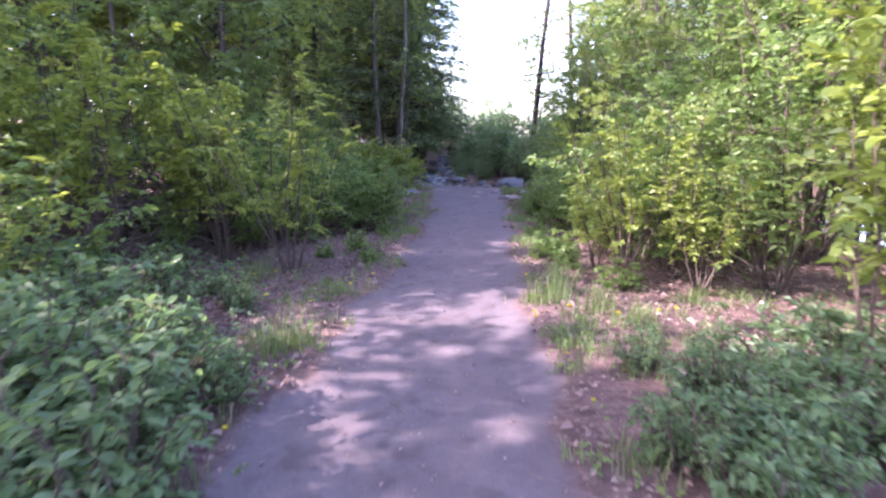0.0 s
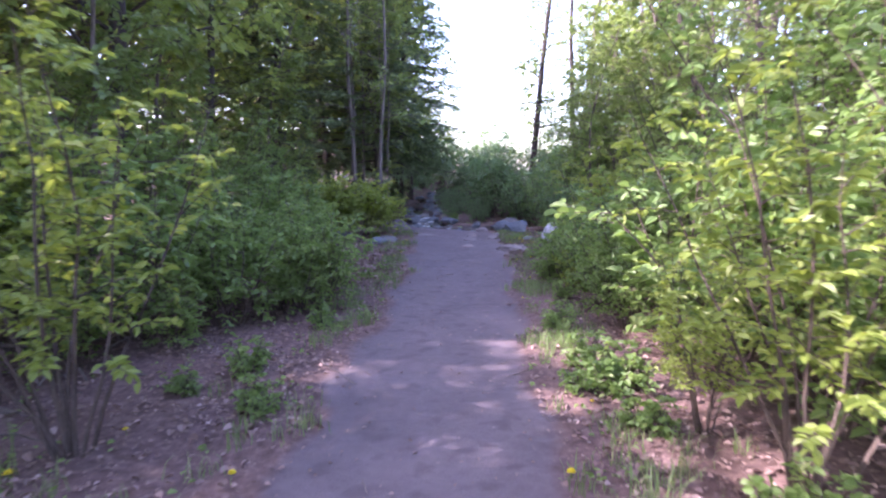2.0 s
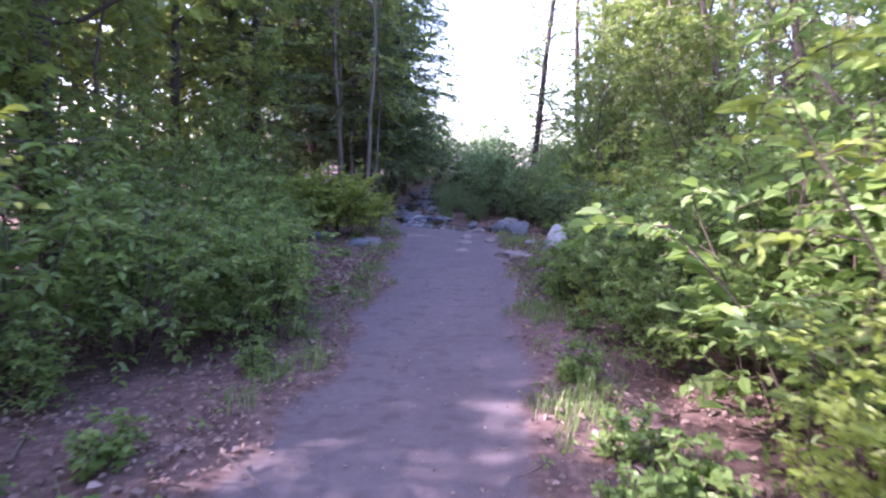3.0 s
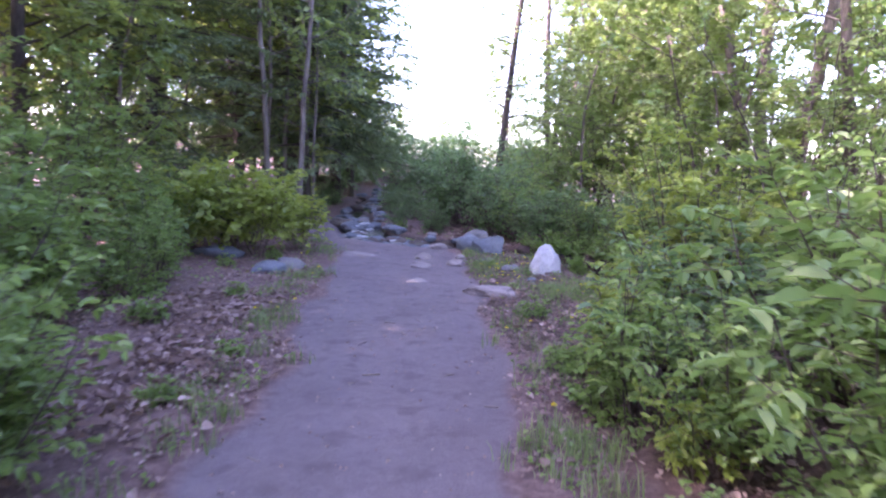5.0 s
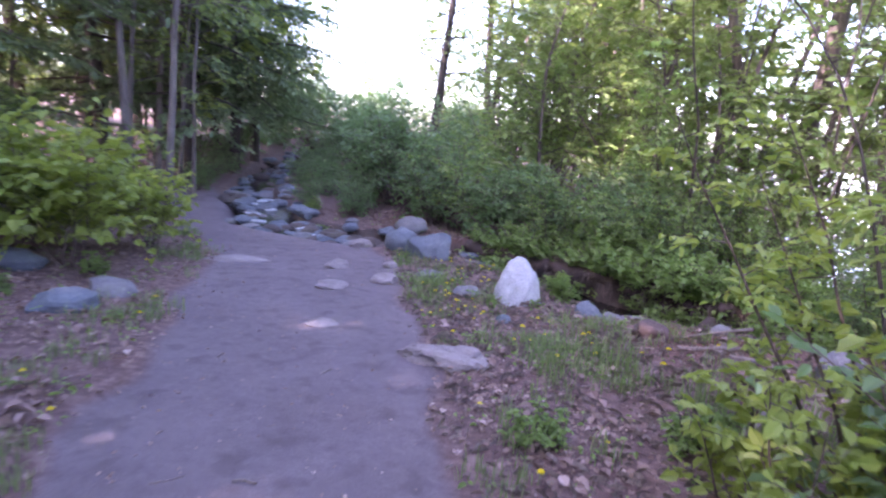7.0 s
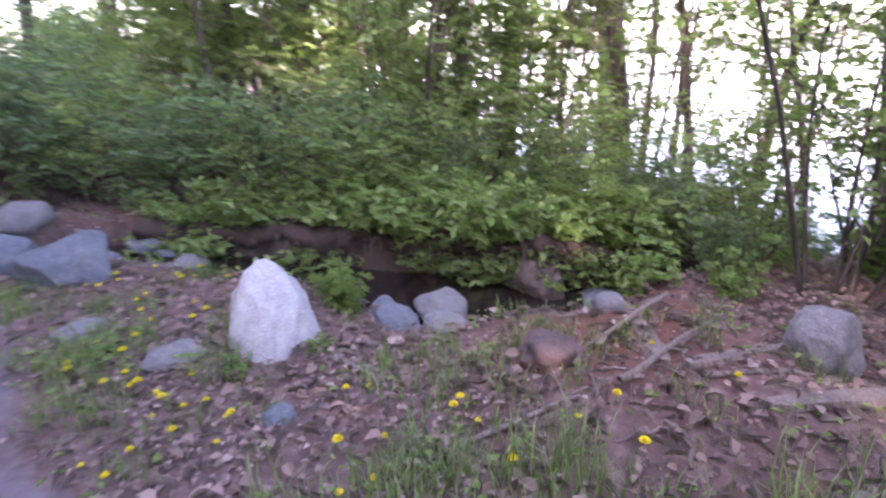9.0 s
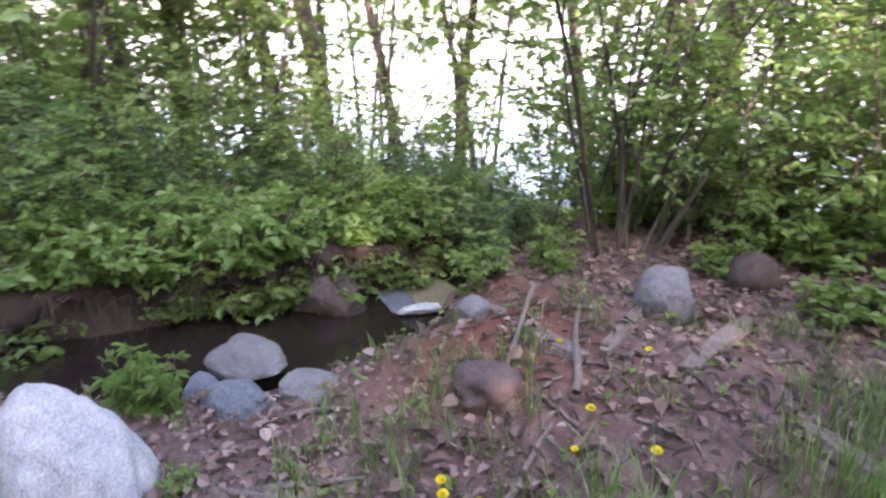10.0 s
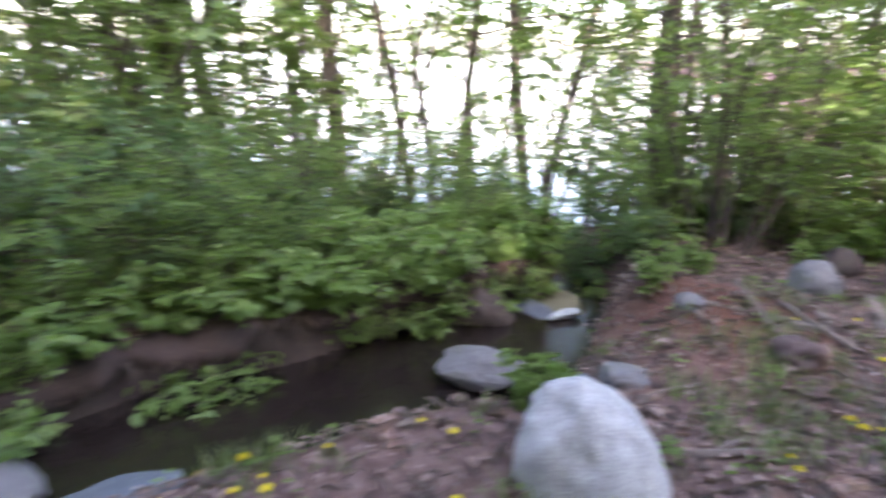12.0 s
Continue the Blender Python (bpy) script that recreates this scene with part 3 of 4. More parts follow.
# ---- dead wood ----
def stick(p, q, r, label, seed, name="stick", mat=None, sag=0.05, lift=0.0):
    rng = np.random.default_rng(seed)
    a, b = np.array((*p, float(land(*p)) + r), float), np.array((*q, float(land(*q)) + r), float)
    if len(p) == 2:
        a[2] += lift
    n = 9
    pts = a + (b - a) * np.linspace(0, 1, n)[:, None] + np.cumsum(rng.normal(0, sag * 0.1, (n, 3)), 0) * np.array([1, 1, 0.15])
    pts[:, 2] = np.maximum(pts[:, 2], land(pts[:, 0], pts[:, 1]) + r * 0.5)
    mid = pts.mean(0)
    lines = [(pts - mid, r, r * 0.6)]
    for k in range(2):
        s, d = along(pts - mid, rng.uniform(0.3, 0.8))
        side = unit(np.cross(d, (0, 0, 1))) * rng.choice((-1, 1))
        lines.append((bend(rng, s, d + side * 0.9, np.linalg.norm(b - a) * 0.14, 3, 0, 0.1), r * 0.4, r * 0.15))
    ob = new(name, mesh_from(name, *tube_arrays(lines, 6), mat or DEADWOOD, True))
    ob.location = mid
    return tagged(ob, label, "stick")


def board(p, q, width, thick, label, seed):
    """A split slab of wood with ragged ends."""
    rng = np.random.default_rng(seed)
    a, b = Vector((*p, float(land(*p)))), Vector((*q, float(land(*q))))
    length = (b - a).length
    bm, n, rows = bmesh.new(), 7, []
    for k in range(n):
        f = k / (n - 1) - 0.5
        w = width / 2 * rng.uniform(0.8, 1.1) * (0.6 if k in (0, n - 1) else 1)
        z = rng.normal(0, thick * 0.12)
        e = rng.normal(0, 0.02)
        rows.append([bm.verts.new(c) for c in ((f * length, -w, z), (f * length + e, w, z), (f * length + e, w * 0.8, z + thick), (f * length, -w * 0.8, z + thick * 1.1))])
    for r, s in zip(rows, rows[1:]):
        for k in range(4):
            bm.faces.new((r[k], r[(k + 1) % 4], s[(k + 1) % 4], s[k]))
    bm.faces.new(rows[0][::-1])
    bm.faces.new(rows[-1])
    bmesh.ops.recalc_face_normals(bm, faces=bm.faces)
    me = bpy.data.meshes.new("board")
    bm.to_mesh(me)
    bm.free()
    me.materials.append(DEADWOOD)
    ob = new("wood_slab", me)
    mid = (a + b) / 2
    way = (b - a).to_track_quat("X", "Z").to_matrix().to_4x4()
    ob.matrix_basis = Matrix.Translation(mid + Vector((0, 0, 0.012))) @ way
    return tagged(ob, label, "wood")


stick((4.05, 14.22), (3.42, 14.3), 0.014, "weathered grey stick lying across the litter", 1, lift=0.1)
board((4.1, 14.46), (3.58, 14.0), 0.11, 0.03, "split weathered slab of wood on the rusty bank", 2)
board((4.15, 13.7), (3.62, 13.92), 0.07, 0.025, "narrow brown slab of wood on the litter", 3)
board((4.18, 13.18), (3.59, 13.6), 0.1, 0.025, "flat grey slab of wood on the litter", 4)
board((3.34, 13.24), (2.95, 12.98), 0.1, 0.03, "weathered slab of wood in the grass", 5)
stick((2.72, 15.2), (2.72, 14.8), 0.016, "pale bark strip lying beside the boulder", 6)
stick((3.6, 13.85), (4.15, 13.45), 0.016, "long dead branch under the shrubs", 7)
stick((3.3, 14.05), (4.05, 14.02), 0.018, "thin dead branch on the litter", 8, lift=0.02)
stick((2.7, 14.3), (3.15, 14.12), 0.014, "broken bark strip in the grass", 9)
stick((2.75, 15.1), (2.9, 14.72), 0.014, "thin pale twig on the litter", 10)
stick((4.2, 15.55), (4.55, 15.25), 0.012, "thin twig lying over the water's edge", 11)
stick((1.9, 11.3), (2.25, 10.3), 0.008, "bare fallen branch among the shrubs", 12, lift=0.35)
stick((2.55, 6.1), (3.3, 5.9), 0.02, "pale dead branch caught in the shrub", 13, lift=0.5)
stick((-0.6, 7.3), (-0.3, 7.05), 0.006, "thin bare twig at the trail's edge", 14, lift=0.08)
rs_ = random.Random(8)
for k in range(38):
    x, y = rs_.uniform(2.0, 4.0), rs_.uniform(12.9, 15.4)
    a, l = rs_.uniform(0, 6.28), rs_.uniform(0.1, 0.32)
    stick((x, y), (x + l * math.cos(a), y + l * math.sin(a)), rs_.uniform(0.005, 0.012), "broken twig lying on the leaf litter", 50 + k, "twig")
for k in range(26):
    y = rs_.uniform(1.8, 15)
    x = np.interp(y, TRAIL_Y, TRAIL_L) + rs_.uniform(0.0, 1.4)
    a, l = rs_.uniform(0, 6.28), rs_.uniform(0.05, 0.14)
    stick((x, y), (x + l * math.cos(a), y + l * math.sin(a)), rs_.uniform(0.003, 0.006), "small twig lying on the dirt trail", 150 + k, "twig")

# ---- shrubs ----
mid_shrub = make_shrub(1, 1.5, 0.85, 11, 0.085, LEAF, 10, 9)
set_out(mid_shrub, [(-1.35, 9.25, 0.75), (-1.75, 8.7, 1.0), (-2.3, 8.1, 1.1), (-2.1, 9.3, 1.2), (-1.15, 10.2, 0.5), (-2.3, 11.6, 1.0), (-2.6, 13.2, 0.9), (-2.4, 14.8, 0.9),
                    (-2.9, 10.6, 1.3), (-3.2, 12.2, 1.3), (-3.2, 8.4, 1.5), (-3.5, 14.2, 1.4), (-3.1, 4.3, 0.9), 
                    (2.3, 7.15, 1.0), (2.4, 8.3, 0.95), (2.4, 7.6, 1.35), (2.25, 9.3, 0.85), (2.7, 8.9, 1.2), (2.9, 10.2, 1.2), (2.4, 6.2, 1.1), (3.2, 6.8, 1.4),
                    (3.5, 11.2, 1.1), (3.2, 9.6, 1.4), (-2.2, 17.6, 1.0), (-3.0, 16.6, 1.2), (-1.15, 9.1, 0.6), (-1.5, 9.8, 0.8), (-1.8, 11.2, 0.6), (-2.1, 12.3, 0.7), (-2.05, 13.3, 0.6), (-2.0, 14.2, 0.55), (-1.6, 10.6, 0.7), (-2.6, 15.9, 0.8), (-1.0, 9.4, 0.72), (-1.1, 9.95, 0.7), (1.85, 10.65, 0.72), (2.05, 10.1, 0.6), (1.95, 9.3, 0.55), (1.95, 8.5, 0.6), (-2.4, 7.4, 0.6), (-3.2, 6.9, 0.6), (-1.9, 7.9, 0.55), (-3.6, 7.6, 0.7)],
        "leafy green shrub growing beside the trail", "shrub", "shrubs along the trail", 1)
deep_shrub = make_shrub(2, 1.2, 0.85, 14, 0.075, LEAF_DEEP, 10, 8)
set_out(deep_shrub, [(2.35, 11.1, 1.0), (2.9, 11.9, 0.9), (2.7, 20.1, 1.15), (3.5, 19.3, 1.1), (4.25, 18.6, 1.1), (4.9, 17.9, 1.0), (3.2, 20.9, 1.5), (4.3, 19.9, 1.4), (5.3, 19.0, 1.3),
                     (5.5, 17.1, 0.75), (6.0, 17.9, 0.9), (6.2, 16.5, 0.55), (6.9, 17.2, 0.7), (6.4, 15.6, 0.55), (7.1, 16.2, 0.6), (7.0, 15.1, 0.55), (7.7, 15.6, 0.55),
                     (2.2, 21.6, 1.4), (1.5, 21.2, 0.8), (1.9, 23.2, 1.5), (5.6, 13.2, 0.6), (6.2, 13.6, 0.6), (4.0, 10.9, 1.0),
                     (5.1, 17.0, 0.55), (4.5, 17.75, 0.6), (2.9, 22.6, 1.5), (6.6, 18.6, 1.2), (7.6, 17.6, 0.8), (8.2, 16.4, 0.6), (7.4, 13.9, 0.8), (8.0, 14.8, 0.6), (5.95, 15.15, 0.6), (5.75, 14.5, 0.6), (6.4, 14.8, 0.8), (6.9, 14.4, 0.8), (7.6, 14.6, 0.8), (5.15, 14.3, 0.5), (0.95, 22.4, 0.75), (1.35, 20.5, 0.6), (0.9, 24.4, 0.85), (0.75, 26.6, 0.9), (-1.5, 23.6, 0.6), (-1.4, 25.8, 0.8), (0.6, 21.3, 0.45), (0.5, 23.2, 0.55), (0.6, 25.2, 0.6), (-1.4, 22.2, 0.45), (-1.1, 24.5, 0.55)],
        "dense dark-green shrub growing on the stream bank", "shrub", "shrubs on the stream bank", 2)
tall_shrub = make_shrub(3, 2.9, 1.15, 12, 0.09, LEAF, 13, 9, 0.25)
set_out(tall_shrub, [(-3.9, 8.9, 1.1), (-3.7, 11.0, 1.1), (-4.0, 13.2, 1.1), (-3.6, 15.6, 1.1), (-4.6, 7.2, 1.3), (-5.2, 10.0, 1.3), (-5.4, 12.4, 1.3), (-4.9, 3.4, 1.1), (-4.9, 15.0, 1.2), (-5.0, 6.2, 1.0), (-5.4, 8.2, 1.0), (-6.2, 6.6, 1.1), (-6.6, 4.4, 1.1), (-6.6, 9.4, 1.1),
                     (3.1, 5.3, 0.85), (3.7, 8.0, 1.2), (4.0, 9.6, 1.2), (4.2, 6.6, 1.2), (4.6, 4.6, 1.2), (3.9, 2.8, 1.1), (5.2, 8.2, 1.4), (5.4, 6.0, 1.4), (5.6, 10.1, 1.3), (6.6, 11.4, 1.2),
                     (-4.2, 17.4, 1.1), (-3.4, 19.2, 1.0), (6.4, 20.2, 1.1), (6.0, 18.7, 0.85), (7.1, 18.0, 0.85), (4.4, 21.8, 1.2), (7.8, 19.4, 1.0), (5.6, 22.4, 1.2)],
        "tall leafy green shrub in the understorey", "shrub", "tall shrubs of the understorey", 3)
sunlit = make_shrub(4, 2.15, 0.8, 9, 0.068, LEAF_YELLOW, 12, 13, 0.28)
set_out(sunlit, [(-1.6, 6.05, 1.1), (-2.95, 3.5, 0.75), (1.75, 5.5, 0.8), (2.35, 5.2, 0.75), (1.7, 6.3, 0.62), (2.75, 12.0, 0.75)],
        "yellow-green shrub with fresh spring leaves", "shrub", "yellow-green shrubs", 4)
sapling = make_shrub(5, 1.5, 1.25, 8, 0.1, LEAF_YELLOW, 11, 10, 0.25, wide=0.75)
set_out(sapling, [(-1.45, 16.55, 1.15), (-0.95, 17.3, 0.7), (-2.5, 16.1, 1.25), (-1.9, 17.4, 1.2)],
        "bright yellow-green maple sapling with broad leaves", "sapling", "maple saplings", 5)
overhang = make_shrub(6, 2.7, 1.0, 7, 0.085, LEAF_YELLOW, 14, 13, 0.3, wide=0.65)
set_out(overhang, [(2.25, 2.7, 1.0), (2.95, 3.1, 1.0), (2.65, 11.75, 0.72), (-2.5, 6.7, 0.9), (-3.4, 5.8, 1.0), (-3.0, 7.7, 1.0), (-4.3, 5.6, 1.1)], "tall airy broad-leaved shrub leaning over the trailside", "shrub", "airy trailside shrubs", 6)
sprig = make_shrub(7, 0.95, 0.42, 6, 0.07, LEAF_YELLOW, 8, 9, 0.2, wide=0.6)
set_out(sprig, [(2.15, 11.75, 1.0), (2.0, 11.3, 0.8), (2.3, 12.1, 1.1), (2.55, 11.85, 1.3), (1.9, 10.1, 0.6)], "slender broad-leaved sprig at the trail's edge", "shrub", "slender sprigs", 7)
herb = make_shrub(8, 0.42, 0.34, 11, 0.055, LEAF, 5, 6, 0.25, wide=0.75, split=False)
HERBS = [(-1.3, 2.0, 1.4), (-1.5, 2.7, 1.3), (-1.9, 2.3, 1.6), (-2.3, 2.9, 1.6), (-2.0, 3.5, 1.5), (-2.6, 2.6, 1.7), (-2.8, 3.6, 1.6), (-1.7, 1.4, 1.5), (-2.4, 1.8, 1.7), (-1.45, 3.1, 1.0), (-3.0, 2.9, 1.7), (-3.1, 2.2, 1.8), (-2.5, 4.2, 1.3), (-1.9, 4.1, 0.9), (1.6, 2.5, 1.2), (2.1, 2.1, 1.4), (2.7, 2.9, 1.3), (1.1, 2.0, 1.0), (2.2, 3.0, 1.1), (-1.35, 2.3, 1.0), (-1.75, 2.0, 1.1), (-1.8, 2.8, 1.2), (-2.2, 2.4, 1.2), (-1.3, 1.7, 1.0), (-2.5, 3.1, 1.2), (-1.6, 3.4, 0.9), (-2.1, 1.5, 1.1), (-2.7, 2.0, 1.2), (-1.15, 2.85, 0.6),
               (1.0, 2.3, 0.8), (1.45, 2.1, 1.0), (1.4, 2.8, 0.9), (1.9, 2.3, 1.1), (1.9, 3.1, 1.0), (2.4, 2.6, 1.1), (1.2, 1.7, 0.9), (1.75, 3.6, 0.7), (2.5, 3.5, 0.9), (1.2, 3.4, 0.6),
               (1.4, 6.3, 0.8), (1.7, 5.3, 0.8), (1.45, 6.9, 0.8), (-0.85, 6.6, 0.7), (-1.1, 7.2, 0.8), (-1.4, 6.9, 0.6), (-0.85, 8.6, 0.7), (-0.7, 10.9, 0.5), (-0.6, 11.8, 0.5), (-1.0, 13.6, 0.5), (-1.5, 12.6, 0.7), (-1.9, 13.8, 0.8), (-1.7, 11.2, 0.9),
               (1.3, 7.4, 0.7), (1.35, 8.5, 0.7), (1.2, 6.9, 0.5), (1.6, 9.6, 0.7), (1.7, 10.8, 0.8), (1.8, 11.5, 0.8), (1.9, 13.0, 0.6), (2.6, 12.9, 0.7), (3.2, 12.4, 0.8), (3.8, 12.2, 0.9), (4.2, 12.7, 0.8),
               (4.3, 12.2, 0.8), (1.95, 16.0, 0.35), (4.5, 14.5, 0.8), (4.75, 14.15, 0.8), (2.35, 15.45, 0.35), (2.7, 15.3, 0.3), (5.2, 16.3, 0.9), (4.9, 16.5, 0.9), (5.5, 15.8, 0.9), (5.8, 15.5, 0.8),
               (4.55, 16.9, 0.9), (6.2, 16.0, 1.0), (6.6, 16.6, 1.0), (5.9, 16.6, 1.1), (5.3, 14.6, 0.7), (5.6, 14.3, 0.9), (-1.2, 16.3, 0.6), (-1.6, 15.5, 0.6), (3.0, 13.1, 0.5), (1.85, 18.2, 0.6), (1.7, 18.6, 0.6), (5.2, 12.8, 1.3), (5.6, 13.0, 1.4), (6.0, 12.4, 1.5), (6.5, 13.0, 1.5), (5.4, 12.0, 1.4), (6.8, 12.4, 1.5), (5.0, 12.5, 1.2), (7.2, 13.2, 1.5), (6.2, 11.6, 1.5), (5.8, 13.5, 1.2), (7.0, 11.6, 1.5), (4.8, 13.1, 0.8), (6.6, 10.8, 1.5), (0.75, 20.9, 0.7), (0.9, 19.8, 0.6)]
set_out(herb, [h for h in HERBS if h[1] >= 4.3], "low leafy green herb on the forest floor", "herb", "low herbs", 8)
verge_herb = make_shrub(18, 0.5, 0.36, 13, 0.045, LEAF_DEEP, 7, 7, 0.15, wide=0.55, split=False)
set_out(verge_herb, [h for h in HERBS if h[1] < 4.3] + [(-1.7, 4.6, 0.9), (-2.4, 4.9, 1.1), (-2.9, 4.6, 1.2), (-2.0, 5.1, 0.7), (-3.3, 5.0, 1.2), (-2.7, 5.6, 0.9)], "dark bluish-green leafy herb beside the trail", "herb", "verge herbs", 22)

rb = random.Random(31)
spots = []
for k in range(84):
    f = 6.2 + 6.2 * k / 84
    i = int(f)
    p, d = STREAM[i] + (STREAM[i + 1] - STREAM[i]) * (f - i), STREAM[i + 1] - STREAM[i]
    n = Vector((-d[1], d[0])).normalized()
    off = np.interp(f, np.arange(15), HALF) + rb.choice((rb.uniform(0.0, 0.16), rb.uniform(0.15, 0.7)))
    spots.append((p[0] + n.x * off, p[1] + n.y * off, rb.uniform(0.7, 1.25)))
bank_herb = make_shrub(13, 0.4, 0.42, 10, 0.06, LEAF, 5, 7, 0.15, wide=0.7, split=False)
set_out(bank_herb, spots, "leafy herb hanging over the stream bank", "herb", "herbs of the far bank", 9)

airy_shrub = make_shrub(14, 1.7, 1.2, 8, 0.075, LEAF, 10, 10, 0.2)
set_out(airy_shrub, [(5.5, 16.9, 0.8), (6.3, 16.2, 0.9), (6.0, 13.7, 0.8), (6.7, 15.2, 0.8), (5.35, 14.3, 0.6), (4.95, 17.3, 0.7), (7.3, 16.7, 1.0), (5.1, 13.15, 0.75), (5.0, 12.3, 0.9), (4.5, 11.6, 0.9), (5.7, 12.6, 1.0), (4.35, 17.55, 0.6), (3.95, 18.2, 0.8), (6.9, 13.4, 1.0), (7.6, 15.4, 0.9), (5.6, 15.7, 0.55), (3.0, 19.9, 0.9), (6.4, 12.2, 1.1), (7.0, 11.2, 1.1), (7.6, 12.4, 1.2), (8.2, 13.4, 1.2), (6.2, 10.9, 1.0), (8.0, 10.8, 1.2), (4.5, 17.35, 0.5), (4.85, 16.85, 0.42)],
        "airy light-green shrub arching over the stream", "shrub", "airy shrubs by the stream", 10)

# overhanging turf along the undercut far bank; its near-black colour paints the undercut's shade
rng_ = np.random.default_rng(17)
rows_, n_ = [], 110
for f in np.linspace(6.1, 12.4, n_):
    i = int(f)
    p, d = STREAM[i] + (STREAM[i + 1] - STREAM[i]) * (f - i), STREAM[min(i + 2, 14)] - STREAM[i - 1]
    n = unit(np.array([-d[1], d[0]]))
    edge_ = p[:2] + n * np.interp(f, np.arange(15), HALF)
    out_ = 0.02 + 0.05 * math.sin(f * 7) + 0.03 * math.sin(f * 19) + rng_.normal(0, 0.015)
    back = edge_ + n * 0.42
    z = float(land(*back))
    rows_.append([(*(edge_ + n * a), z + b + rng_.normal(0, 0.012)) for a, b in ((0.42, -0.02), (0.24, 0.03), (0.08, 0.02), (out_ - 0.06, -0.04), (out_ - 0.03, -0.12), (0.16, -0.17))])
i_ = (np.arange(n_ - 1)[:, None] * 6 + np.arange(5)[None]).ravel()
tagged(new("bank_edge", mesh_from("bank_edge", np.array(rows_).reshape(-1, 3), np.stack([i_, i_ + 6, i_ + 7, i_ + 1], -1), SHADED_SOIL, True)), "overhanging turf and soil of the undercut stream bank, darkened for its shade", "bank", kind="structure")

# roots and dead stalks hanging from the far bank
rng_ = np.random.default_rng(41)
hanging = []
for k in range(420):
    f = rng_.uniform(6.3, 12.3)
    i = int(f)
    p, d = STREAM[i] + (STREAM[i + 1] - STREAM[i]) * (f - i), STREAM[i + 1] - STREAM[i]
    n = unit(np.array([-d[1], d[0]]))
    q = p[:2] + n * (np.interp(f, np.arange(15), HALF) + rng_.uniform(-0.03, 0.1))
    top = np.array([q[0], q[1], float(land(*(q + n * 0.4))) - 0.04])
    hanging.append((bend(rng_, top, (-n[0] + rng_.normal(0, 0.5), -n[1] + rng_.normal(0, 0.5), rng_.uniform(-0.6, 0.3)), rng_.uniform(0.1, 0.38), 4, 0.35, 0.2), rng_.uniform(0.002, 0.006), 0.001))
tagged(new("bank_roots", mesh_from("bank_roots", *tube_arrays(hanging, 4), TWIG, True)), "dark roots and dead stalks hanging from the stream bank", "roots", kind="stuff")

# the leaning many-stemmed shrub over the rusty bank
leaner = make_shrub(9, 3.8, 2.6, 10, 0.08, LEAF, 13, 9, 0.25, (0.05, -0.3), BARK_DARK, thick=0.9)
tagged(leaner, "leaning shrub with many dark bare stems by the stream", "shrub")
leaner.matrix_basis = Matrix.Translation((5.0, 13.62, float(land(5.0, 13.62))))
leaner2 = make_shrub(10, 3.4, 1.8, 5, 0.08, LEAF, 14, 10, 0.25, (0.0, -0.1), BARK_DARK, thick=0.9)
tagged(leaner2, "upright shrub with dark bare stems behind the bank", "shrub")
leaner2.matrix_basis = Matrix.Translation((5.7, 13.7, float(land(5.7, 13.7))))

fern = make_shrub(15, 0.4, 0.22, 14, 0.07, LEAF, 7, 9, 0.15, wide=0.28, split=False)
tagged(fern, "fresh green feathery plant behind the pale boulder", "herb")
fern.matrix_basis = Matrix.Translation((3.12, 15.68, float(land(3.12, 15.68)) - 0.02)) @ Matrix.Diagonal((0.7, 0.7, 0.85, 1))

# a heap of dead dark brush
rng_ = np.random.default_rng(77)
brush = []
for k in range(1100):
    a = rng_.random() * 6.28
    p = rng_.normal(0, (0.85, 0.85, 0.0))
    p[2] = rng_.uniform(0.0, 1.5) * math.exp(-(p[0] ** 2 + p[1] ** 2))
    brush.append((bend(rng_, p, (math.cos(a), math.sin(a), rng_.normal(0, 0.35)), rng_.uniform(0.4, 1.1), 4, 0.05, 0.15), 0.011, 0.004))
heap = new("brush_heap", mesh_from("brush_heap", *tube_arrays(brush, 4), BARK, True))
heap.location = (-4.4, 7.6, float(land(-4.4, 7.6)) - 0.03)
tagged(heap, "heap of dark dead twigs under the shrubs", "brush", kind="stuff")

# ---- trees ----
# Trees left of and behind the start are unseen, added to shade the trail.
stand = make_tree(1, 13, 0.15, 0.14, 3.2, 40, 0.2, LEAF_STAND_LIT, BARK_DARK, 12, 12)
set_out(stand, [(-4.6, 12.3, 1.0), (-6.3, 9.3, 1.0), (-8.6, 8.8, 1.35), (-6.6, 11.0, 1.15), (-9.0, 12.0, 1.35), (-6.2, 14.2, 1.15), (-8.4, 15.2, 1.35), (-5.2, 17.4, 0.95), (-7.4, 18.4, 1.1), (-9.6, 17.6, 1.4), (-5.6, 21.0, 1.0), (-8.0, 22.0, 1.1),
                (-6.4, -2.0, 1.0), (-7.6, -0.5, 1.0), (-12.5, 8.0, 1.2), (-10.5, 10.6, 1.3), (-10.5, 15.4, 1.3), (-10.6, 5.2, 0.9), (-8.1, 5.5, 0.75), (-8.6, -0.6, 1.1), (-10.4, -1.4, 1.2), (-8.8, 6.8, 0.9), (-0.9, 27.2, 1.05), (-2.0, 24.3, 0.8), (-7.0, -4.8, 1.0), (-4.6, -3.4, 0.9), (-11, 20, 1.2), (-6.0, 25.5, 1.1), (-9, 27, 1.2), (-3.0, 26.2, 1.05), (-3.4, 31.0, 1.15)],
        "broadleaf forest tree with a dark trunk and full crown; some added unseen for shade", "tree", "forest trees", 11)
# The few left of the start are out of view, added to block low sun.
young = make_tree(7, 6.5, 0.055, 0.1, 1.9, 30, 0.15, LEAF_TREE, BARK, 12, 10, (0.02, 0.03), 0.06)
